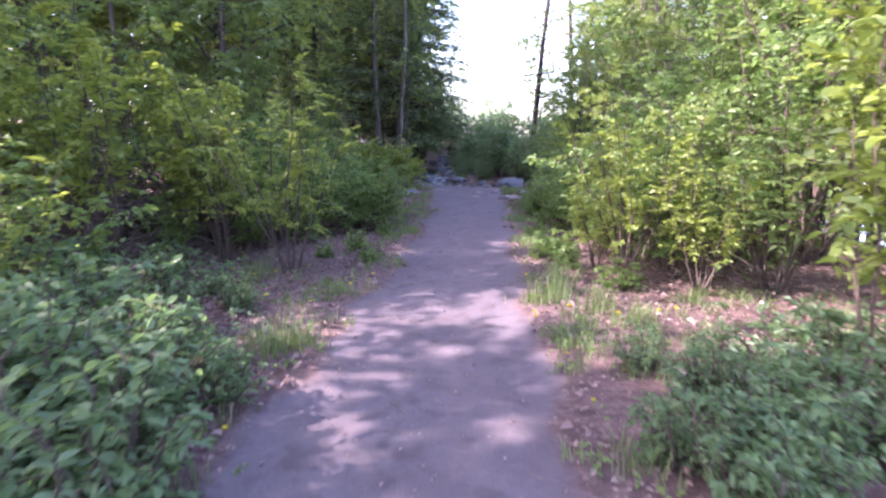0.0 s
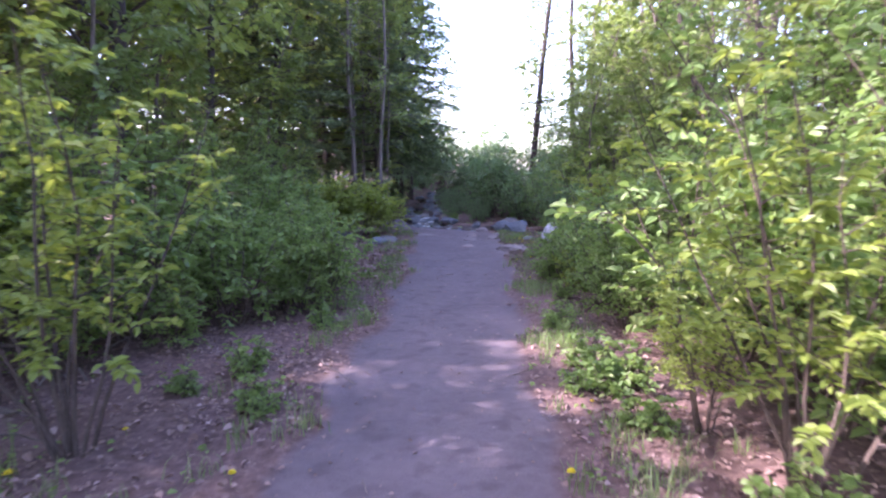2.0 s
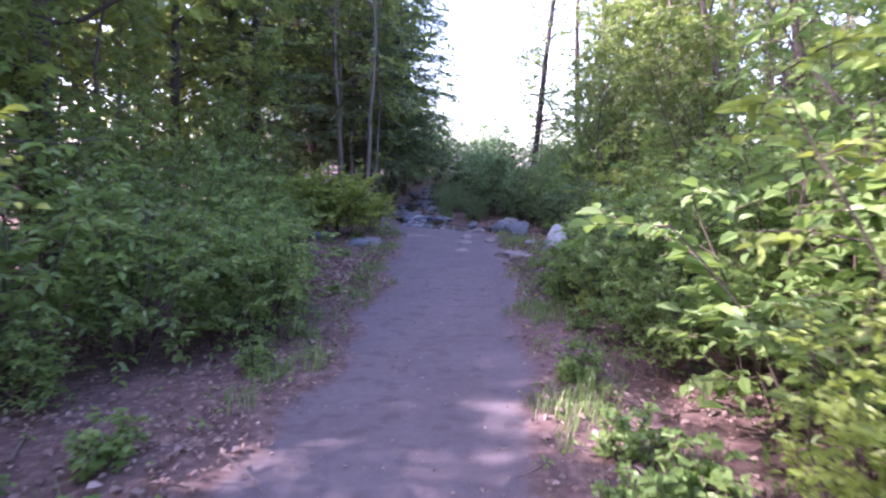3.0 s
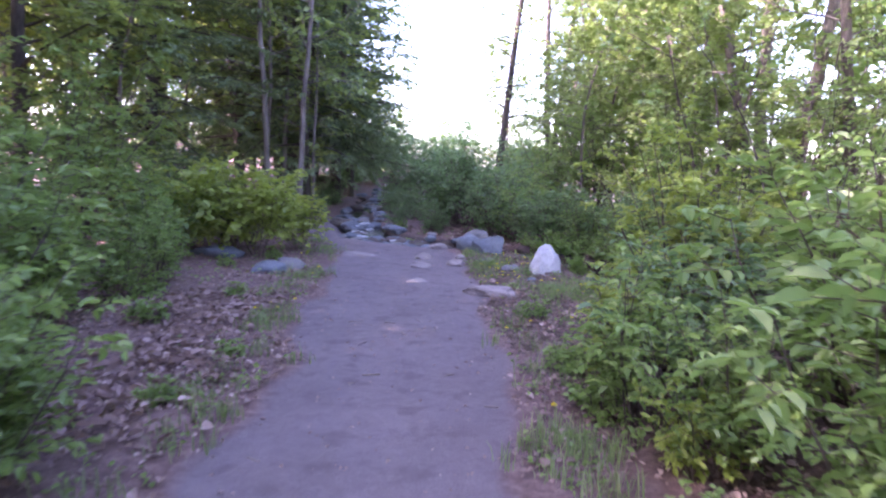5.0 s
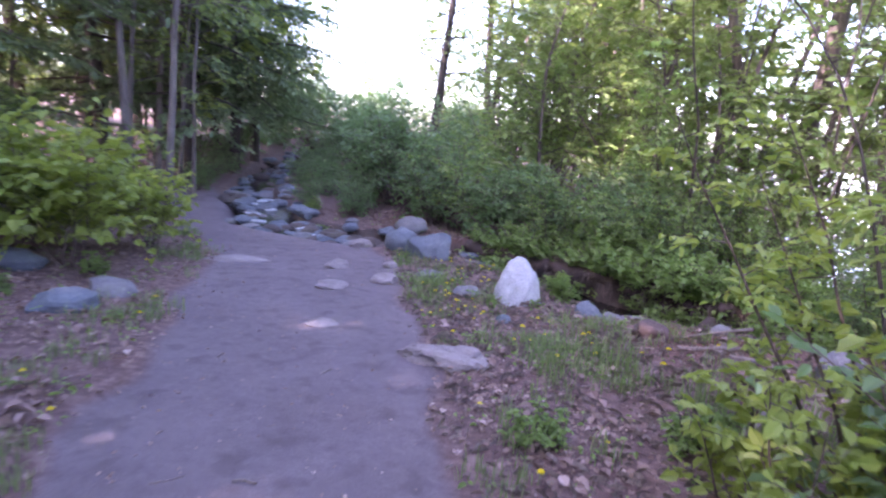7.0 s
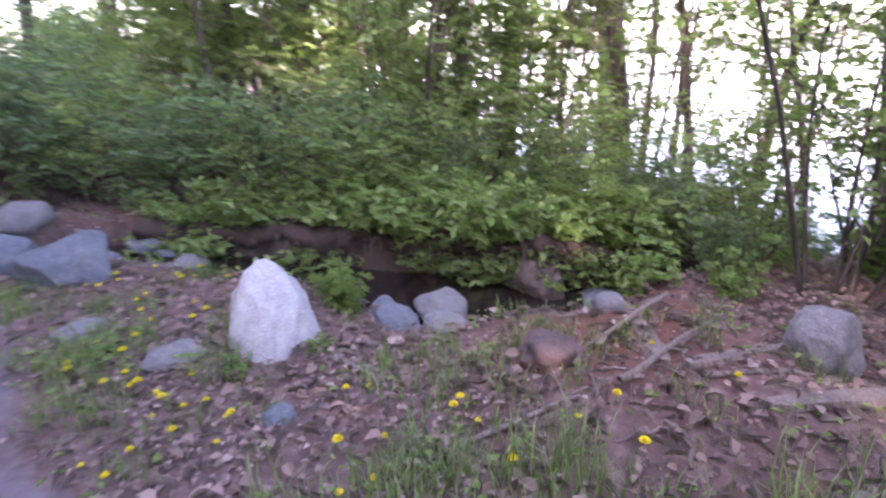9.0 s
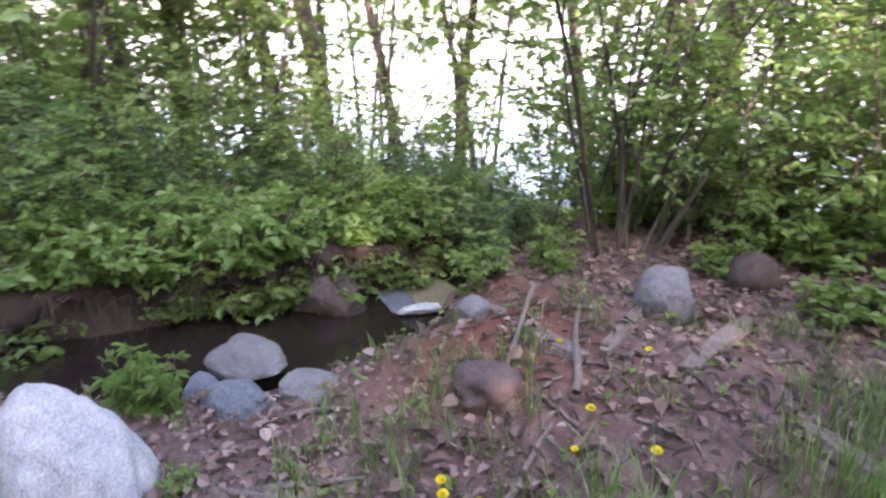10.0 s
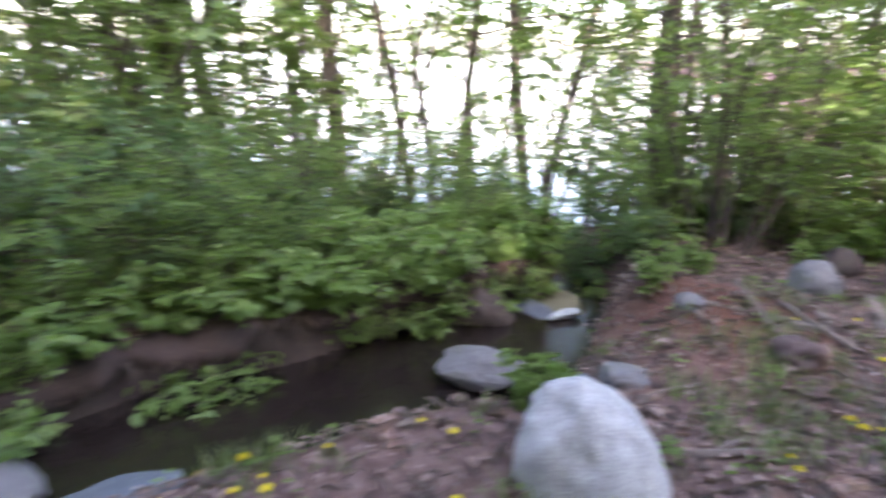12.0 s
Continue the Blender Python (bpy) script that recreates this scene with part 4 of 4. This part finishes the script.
set_out(young, [(-3.9, 10.2, 1.0), (-4.6, 13.6, 1.0), (-3.9, 17.9, 0.9), (-5.2, 19.4, 1.1), (-5.2, 9.2, 1.0), (-5.4, 5.0, 0.72), (-5.9, 4.4, 0.85), (6.6, 18.4, 0.7), (7.5, 17.3, 0.6), (8.6, 18.0, 0.7), (-5.8, 16.2, 1.1), (-7.0, 13.0, 1.2), (-7.2, 20.5, 1.3), (-4.6, 22.4, 0.9), (-7.6, 25.0, 1.3), (-5.4, 2.6, 0.8), (-4.2, 29.5, 1.1), (-7, 35, 1.4), (-10.5, 24, 1.4), (-4.0, 33.5, 1.2),
                (4.7, 7.4, 0.95), (5.1, 9.7, 0.9), (5.4, 5.2, 0.95), (6.7, 9.6, 1.1), (4.9, 3.2, 0.9), (7.8, 8.4, 1.2), (6.3, 19.8, 0.9), (7.6, 21.2, 1.0), (5.9, 23.8, 0.9), (8.9, 22.6, 1.1), (7.2, 27.5, 1.1), (9.9, 26.8, 1.2), (11.4, 21.6, 1.2), (6.8, 6.6, 1.1), (8.2, 5.4, 1.2), (9.6, 30, 1.3), (8.8, 35, 1.3), (12.5, 31, 1.4), (6.9, 30.6, 0.8), (10.2, 10.2, 1.0), (9.0, 18.9, 0.8), (11.0, 12.6, 0.8), (5.0, 21.4, 1.0), (6.2, 23.0, 1.1), (7.8, 23.6, 1.2), (6.6, 26.2, 1.2), (9.2, 28.4, 1.4), (11.4, 28.6, 1.4), (13.4, 24.4, 1.3), (8.4, 26.0, 1.3), (5.4, 33.6, 1.1), (12.6, 34.4, 1.5), (10.6, 33.0, 1.5), (14.6, 28.8, 1.4), (-7.4, 10.2, 1.2)],
        "young broadleaf tree leafy to near the ground; a few added unseen for shade", "tree", "young understorey trees", 18)
slim = make_tree(2, 9, 0.075, 0.3, 1.9, 24, 0.15, LEAF_TREE, BARK, 10, 8, (0.03, 0.02), 0.07)
set_out(slim, [(7.2, 13.1, 1.0), (7.5, 12.8, 0.9), (8.3, 16.0, 1.0), (8.5, 15.3, 0.95), (9.6, 13.8, 1.1), (7.7, 19.0, 1.2), (10.2, 17.6, 1.1), (9.4, 11.2, 1.1), (8.0, 10.0, 1.1), (11.0, 15.4, 1.1), (6.8, 21.0, 1.1), (9.0, 20.6, 1.2),
               (6.4, 8.6, 0.9), (7.2, 6.4, 1.0), (6.6, 4.0, 0.9), (8.6, 7.6, 1.1), (8.2, 3.0, 1.1), (6.0, 1.2, 0.9), (10.4, 8.8, 1.2), (10, 5, 1.2), (7.4, 24.0, 1.2), (10.4, 24.0, 1.2), (5.6, 25.5, 1.0)],
        "slim young tree with a grey-brown trunk", "tree", "slim young trees", 12)
thick = make_tree(3, 14, 0.17, 0.4, 3.2, 24, 0.19, LEAF_TREE, BARK, 11, 10)
set_out(thick, [(8.4, 16.9, 0.8), (9.6, 11.9, 1.1), (8.0, 18.6, 1.1), (12.2, 13.4, 1.0), (12.0, 19.0, 1.1), (8.4, 29.0, 1.1), (11.5, 30.5, 1.2), (7.4, 33.5, 0.9), (12.5, 26.0, 1.2), (10.8, 36.0, 1.1), (14.5, 34, 1.2), (9.5, 1.0, 1.1)],
        "grey-barked tree standing between trail and pond", "tree", "trees by the pond", 13)


def stem_clump(x, y, count, height, seed, label):
    rng = np.random.default_rng(seed)
    bundles, store = [], []
    for k in range(count):
        a = rng.random() * 6.28
        s = np.array([math.cos(a), math.sin(a), 0]) * rng.uniform(0.02, 0.3)
        pts = bend(rng, s + np.array([0, 0, -0.1]), (rng.normal(0.05, 0.14), rng.normal(-0.1, 0.16), 1), height * rng.uniform(0.75, 1.1), 9, 0, 0.05)
        lines = [(pts, rng.uniform(0.015, 0.035), 0.006)]
        bundles.append(lines)
        for j in range(11):
            p, d = along(pts, rng.uniform(0.3, 0.98))
            tw = bend(rng, p, rng.normal(0, 1, 3) * np.array([1, 1, 0.3]), rng.uniform(0.5, 1.1), 4, 0.03, 0.15)
            lines.append((tw, 0.006, 0.002))
            twig_leaves(rng, tw, 13, 0.14, store)
    thing = new("tree_clump")
    for lines in bundles:
        child("stem", mesh_from("stem", *tube_arrays(lines, 6), BARK, True), thing)
    child("foliage", leaf_mesh("foliage", store, LEAF, 0.6, True), thing)
    thing.location = (x, y, float(land(x, y)))
    return tagged(thing, label, "tree", "stem clumps by the pond")


for k, (x, y, c) in enumerate(((7.9, 16.2, 7), (8.1, 15.1, 6), (7.3, 17.4, 5), (8.4, 14.1, 5), (7.0, 12.6, 5), (9.3, 17.6, 6), (8.0, 11.6, 6), (6.6, 18.8, 5))):
    stem_clump(x, y, c, 5.5, 200 + k, "clump of slender leaning stems by the pond")

lone = make_tree(4, 15, 0.16, 0.2, 1.6, 46, 0.16, LEAF_TREE, BARK_DARK, 7, 6, (0.09, 0.0), 0.012)
set_out(lone, [(4.6, 31.0, 1.0), (7.6, 34.5, 0.95)], "tall thin lone trunk with a sparse crown", "tree", "thin lone trees", 14, 0.98, 1.02, 0.3)
pale = make_tree(5, 10, 0.055, 0.25, 1.6, 22, 0.14, LEAF_TREE, BARK_PALE, 9, 7, (0.07, 0), 0.04)
set_out(pale, [(-1.5, 20.4, 1.0), (-1.75, 22.4, 1.0), (-2.15, 20.9, 1.1), (-2.5, 21.8, 0.9), (-2.3, 23.0, 1.1), (-1.3, 21.4, 0.7)], "slim tree with a pale grey trunk", "tree", "pale slim trees", 15)
hemlock = make_conifer(6, 14, 0.16, 0.12, 3.0, 80, NEEDLE, BARK_DARK, 17)
set_out(hemlock, [(-1.5, 28.6, 1.15), (-1.7, 23.2, 0.85), (-1.2, 25.6, 0.95), (-3.6, 24.2, 1.0), (-2.9, 27.6, 1.05), (-5.0, 27.4, 1.1), (-4.4, 20.2, 0.8), (-2.6, 31.5, 1.0), (-5.2, 32.5, 1.1), (-7.6, 30, 1.2), (-1.9, 36.0, 0.9)], "dark conifer with drooping feathery boughs", "conifer", "conifers ahead", 16)
far_shrub = make_shrub(12, 2.6, 2.0, 16, 0.16, LEAF_DEEP, 10, 11, 0.12, split=False, simple=True)
set_out(far_shrub, [(1.9, 26.5, 0.75), (2.6, 29.0, 0.9), (4.0, 25.0, 0.85), (5.6, 28.0, 0.95), (1.6, 33.0, 0.8), (3.2, 35.0, 1.0), (-1.2, 33.0, 0.9), (-2.2, 25.0, 0.6), (-1.4, 29.5, 0.7), (6.5, 36.0, 1.2), (-3.5, 37, 1.2), (0.5, 40.0, 1.2), (4.0, 41.0, 1.3), (9.0, 40.0, 1.4), (-7, 40, 1.4),
                    (6.4, 31.5, 1.0), (8.8, 24.6, 1.0), (13, 38, 1.5), (-10, 34, 1.5), (-0.5, 32.4, 0.8), (0.3, 35.6, 1.1), (-1.0, 37.5, 1.2)],
        "far dense green thicket beyond the stream", "thicket", "far thickets", 17)

# ---- forest floor ----
rng = np.random.default_rng(3)


def scatter(count, density, box):
    x, y = rng.uniform(box[0], box[1], count * 6), rng.uniform(box[2], box[3], count * 6)
    ok = rng.random(count * 6) < density(x, y)
    return x[ok][:count], y[ok][:count]


def off_trail(x, y):
    d, level, half, side = stream_near(x, y)
    return (1 - trail_mask(x, y)) ** 2 * (d > half + 0.05)


def flat_leaves(name, x, y, size, mat, wide, lift, tip=0.35):
    n = len(x)
    a = rng.random(n) * 6.28
    D = np.stack([np.cos(a), np.sin(a), rng.normal(0.05, 0.25, n)], -1)
    N = np.stack([rng.normal(0, tip, n), rng.normal(0, tip, n), np.ones(n)], -1)
    O = np.stack([x, y, land(x, y) + rng.random(n) * lift + 0.004], -1)
    return mesh_from(name, *leaf_arrays(O, D, N, size, wide, False, 0.2), mat)


def litter_density(x, y):
    patch = 0.35 + 0.65 * smooth01(-0.2, 0.3, ripple(x * 0.9 + 3, y * 0.9))
    hot = np.where((x > 1.6) & (y > 12.5), 1.0, np.where((x < 0) & (y > 9) & (y < 15), 0.9, 0.75))
    hot = hot * (1 - 0.75 * smooth01(0.9, 0.3, np.hypot((x - 3.85) / 1.2, y - 14.4)))
    return off_trail(x, y) * patch * hot


lx, ly = scatter(76000, litter_density, (-4.5, 7.5, 0.5, 21))
tagged(new("leaf_litter", flat_leaves("leaf_litter", lx, ly, np.where(rng.random(len(lx)) < 0.12, rng.uniform(0.04, 0.075, len(lx)), rng.uniform(0.015, 0.042, len(lx))), LITTER, 0.75, 0.035)), "fallen brown and pinkish dead leaves on the ground", "leaf litter", kind="stuff")
bx, by = np.concatenate([rng.normal(-1.05, 0.3, 800), rng.normal(-0.95, 0.25, 500)]), np.concatenate([rng.normal(13.2, 0.35, 800), rng.normal(11.4, 0.5, 500)])
ok_ = trail_mask(bx, by) < 0.15
bx, by = bx[ok_], by[ok_]
tagged(new("leaf_drift", flat_leaves("leaf_drift", bx, by, rng.uniform(0.05, 0.1, len(bx)), LITTER, 0.6, 0.06, 0.6)), "drift of large pale pinkish dead leaves beside the trail", "leaf litter", kind="stuff")
sx, sy = scatter(6500, off_trail, (1.4, 5, 11, 17.5))
tagged(new("bark_chips", flat_leaves("bark_chips", sx, sy, rng.uniform(0.02, 0.11, len(sx)), DEADWOOD, 0.1, 0.03)), "thin bark chips and needles on the ground", "bark chips", kind="stuff")


def grass_density(x, y):
    l, r = np.interp(y, TRAIL_Y, TRAIL_L), np.interp(y, TRAIL_Y, TRAIL_R)
    verge = np.exp(-(((x - l) + 0.25) / 0.28) ** 2) + np.exp(-(((x - r) - 0.3) / 0.35) ** 2)
    tuft = smooth01(0.05, 0.35, ripple(x * 1.7 + 9, y * 1.7 - 4))
    glade = ((x > 0.9) & (x < 3.4) & (y > 3.8) & (y < 5.2)) * 0.8 + ((x > 1.7) & (x < 4.2) & (y > 12.6) & (y < 15.0)) * 0.85 + ((x > 1.6) & (x < 3.2) & (y > 15.5) & (y < 17.2)) * 0.9
    return off_trail(x, y) * np.minimum(1, verge * 0.75 + glade) * (0.08 + tuft)


def grass_blades(name, x, y, tall, mat):
    n = len(x)
    a = rng.random(n) * 6.28
    w = np.stack([-np.sin(a), np.cos(a), np.zeros(n)], -1)
    out = np.stack([np.cos(a), np.sin(a), np.zeros(n)], -1)
    base = np.stack([x, y, land(x, y) - 0.01], -1)
    h = rng.uniform(0.35, 1.0, n) * tall
    up = np.array([0, 0, 1.0])
    lean_ = rng.uniform(0.1, 0.7, n)
    mid_ = base + up * (h * 0.6)[:, None] + out * (h * lean_ * 0.3)[:, None]
    tip = base + up * (h * (1 - 0.3 * lean_))[:, None] + out * (h * lean_ * 0.9)[:, None]
    V = np.stack([base - w * 0.003, base + w * 0.003, mid_ + w * 0.0025, tip, mid_ - w * 0.0025], 1).reshape(-1, 3)
    k = np.arange(n)[:, None] * 5
    F = np.concatenate([k + np.array([[0, 1, 2, 4]]), k + np.array([[4, 2, 3, 3]])], 0)
    me = bpy.data.meshes.new(name)
    me.from_pydata(V.tolist(), [], [f[:3] if f[2] == f[3] else f for f in F.tolist()])
    me.materials.append(mat)
    return me


cx, cy = scatter(3600, grass_density, (-4, 6, 0.5, 19))
gx_, gy_ = np.repeat(cx, 16) + rng.normal(0, 0.045, len(cx) * 16), np.repeat(cy, 16) + rng.normal(0, 0.045, len(cx) * 16)
tagged(new("grass", grass_blades("grass", gx_, gy_, 0.17, GRASS)), "sparse tufts of green and straw-coloured grass", "grass", kind="stuff")
tx, ty = np.repeat([-1.12, -1.0, -1.85, 0.95, 1.05, 1.25, 3.0, 2.75, 3.35], 90), np.repeat([3.55, 3.75, 5.7, 4.9, 5.3, 4.5, 13.3, 14.0, 13.1], 90)
tagged(new("grass", grass_blades("grass", tx + rng.normal(0, 0.09, len(tx)), ty + rng.normal(0, 0.09, len(tx)), 0.36, GRASS)), "taller tufts of fresh green grass", "grass", kind="stuff")
hx, hy = scatter(3800, lambda x, y: np.minimum(1, grass_density(x, y) * 0.45 + off_trail(x, y) * 0.09), (-4, 7.5, 0.5, 21))
hx, hy = np.repeat(hx, 4) + rng.normal(0, 0.03, len(hx) * 4), np.repeat(hy, 4) + rng.normal(0, 0.03, len(hy) * 4)
tagged(new("ground_cover", flat_leaves("ground_cover", hx, hy, rng.uniform(0.018, 0.048, len(hx)), LEAF, 0.6, 0.07, 0.45)), "small green weeds between dead leaves", "weeds", kind="stuff")
px_, py_ = scatter(900, lambda x, y: trail_mask(x, y) ** 2, (-1.2, 1.9, 0.8, 19))
n_ = len(px_)
tagged(new("grit", flat_leaves("grit", px_, py_, rng.uniform(0.008, 0.03, n_), LITTER, 0.7, 0.004)), "bits of leaf and grit on the dirt trail", "grit", kind="stuff")


# ---- dandelions ----
def make_dandelion():
    thing = new("dandelion")
    stem = mesh_from("stem", *tube_arrays([(np.array([(0, 0, -0.01), (0.004, 0, 0.04), (0.01, 0.004, 0.085)]), 0.0022, 0.0018)], 5), GRASS, True)
    child("stem", stem, thing)
    store = []
    for ring, (count, up, size) in enumerate(((20, 0.15, 0.021), (16, 0.55, 0.018), (10, 1.2, 0.014))):
        for k in range(count):
            a = (k + 0.5 * ring) * 2 * np.pi / count
            d = np.array([np.cos(a), np.sin(a), up])
            store.append((np.array([0.01, 0.004, 0.085 + 0.002 * ring]), d, np.array([-np.cos(a) * up, -np.sin(a) * up, 1.0]), size))
    child("flower_head", leaf_mesh("flower_head", store, YELLOW, 0.38), thing, "bright yellow flower head")
    leaves = [(np.zeros(3), np.array([np.cos(a), np.sin(a), 0.25]), np.array([0, 0, 1.0]), 0.09) for a in (0.3, 1.5, 2.9, 4.0, 5.2)]
    child("leaf_rosette", leaf_mesh("leaf_rosette", leaves, LEAF, 0.28), thing)
    return thing


FLOWERS = [(2.66, 14.84), (2.57, 14.86), (3.2, 14.0), (3.02, 14.05), (2.35, 13.96), (2.49, 14.51), (2.32, 14.58), (1.95, 15.12), (2.01, 15.44), (1.7, 15.02), (1.67, 14.76), (1.8, 14.59), (1.97, 16.17),
           (1.75, 17.3), (1.97, 15.59), (2.83, 14.47), (2.8, 14.34), (3.66, 14.1), (2.32, 14.35), (2.19, 14.38), (1.66, 15.19), (3.04, 13.8), (3.66, 13.74), (2.89, 13.26), (2.95, 13.14), (2.78, 14.44),
           (2.94, 16.2), (2.69, 14.1), (-2.16, 5.92), (-1.86, 5.65), (-1.66, 5.72), (-1.09, 4.67)]
FLOWERS += [(-1.51, 4.82), (-0.87, 5.31), (-0.71, 5.76), (-1.46, 6.3), (1.18, 6.67), (0.84, 5.79), (0.72, 4.44), (1.0, 4.5), (1.32, 4.26), (1.71, 4.43), (1.87, 4.49), (-0.62, 13.31), (-0.52, 13.1), (-0.4, 13.39), (-0.44, 14.93),
            (-0.42, 15.26), (-1.66, 17.1), (-0.72, 13.84), (-0.7, 13.02), (1.68, 13.41), (2.2, 12.95), (1.5, 12.48), (1.74, 12.7), (-0.85, 16.64), (1.18, 9.7), (1.45, 10.83), (0.79, 2.88), (-1.03, 2.55), (0.72, 4.31), (0.8, 3.57)]
rf = random.Random(2)
FLOWERS += [(rf.uniform(1.75, 2.9), rf.uniform(15.9, 17.1)) for _ in range(26)] + [(rf.uniform(1.7, 2.2), rf.uniform(14.8, 15.8)) for _ in range(12)]
set_out(make_dandelion(), [(x, y, 1.0) for x, y in FLOWERS], "yellow dandelion in bloom on the forest floor", "dandelion", "dandelions", 21, 0.6, 1.05)
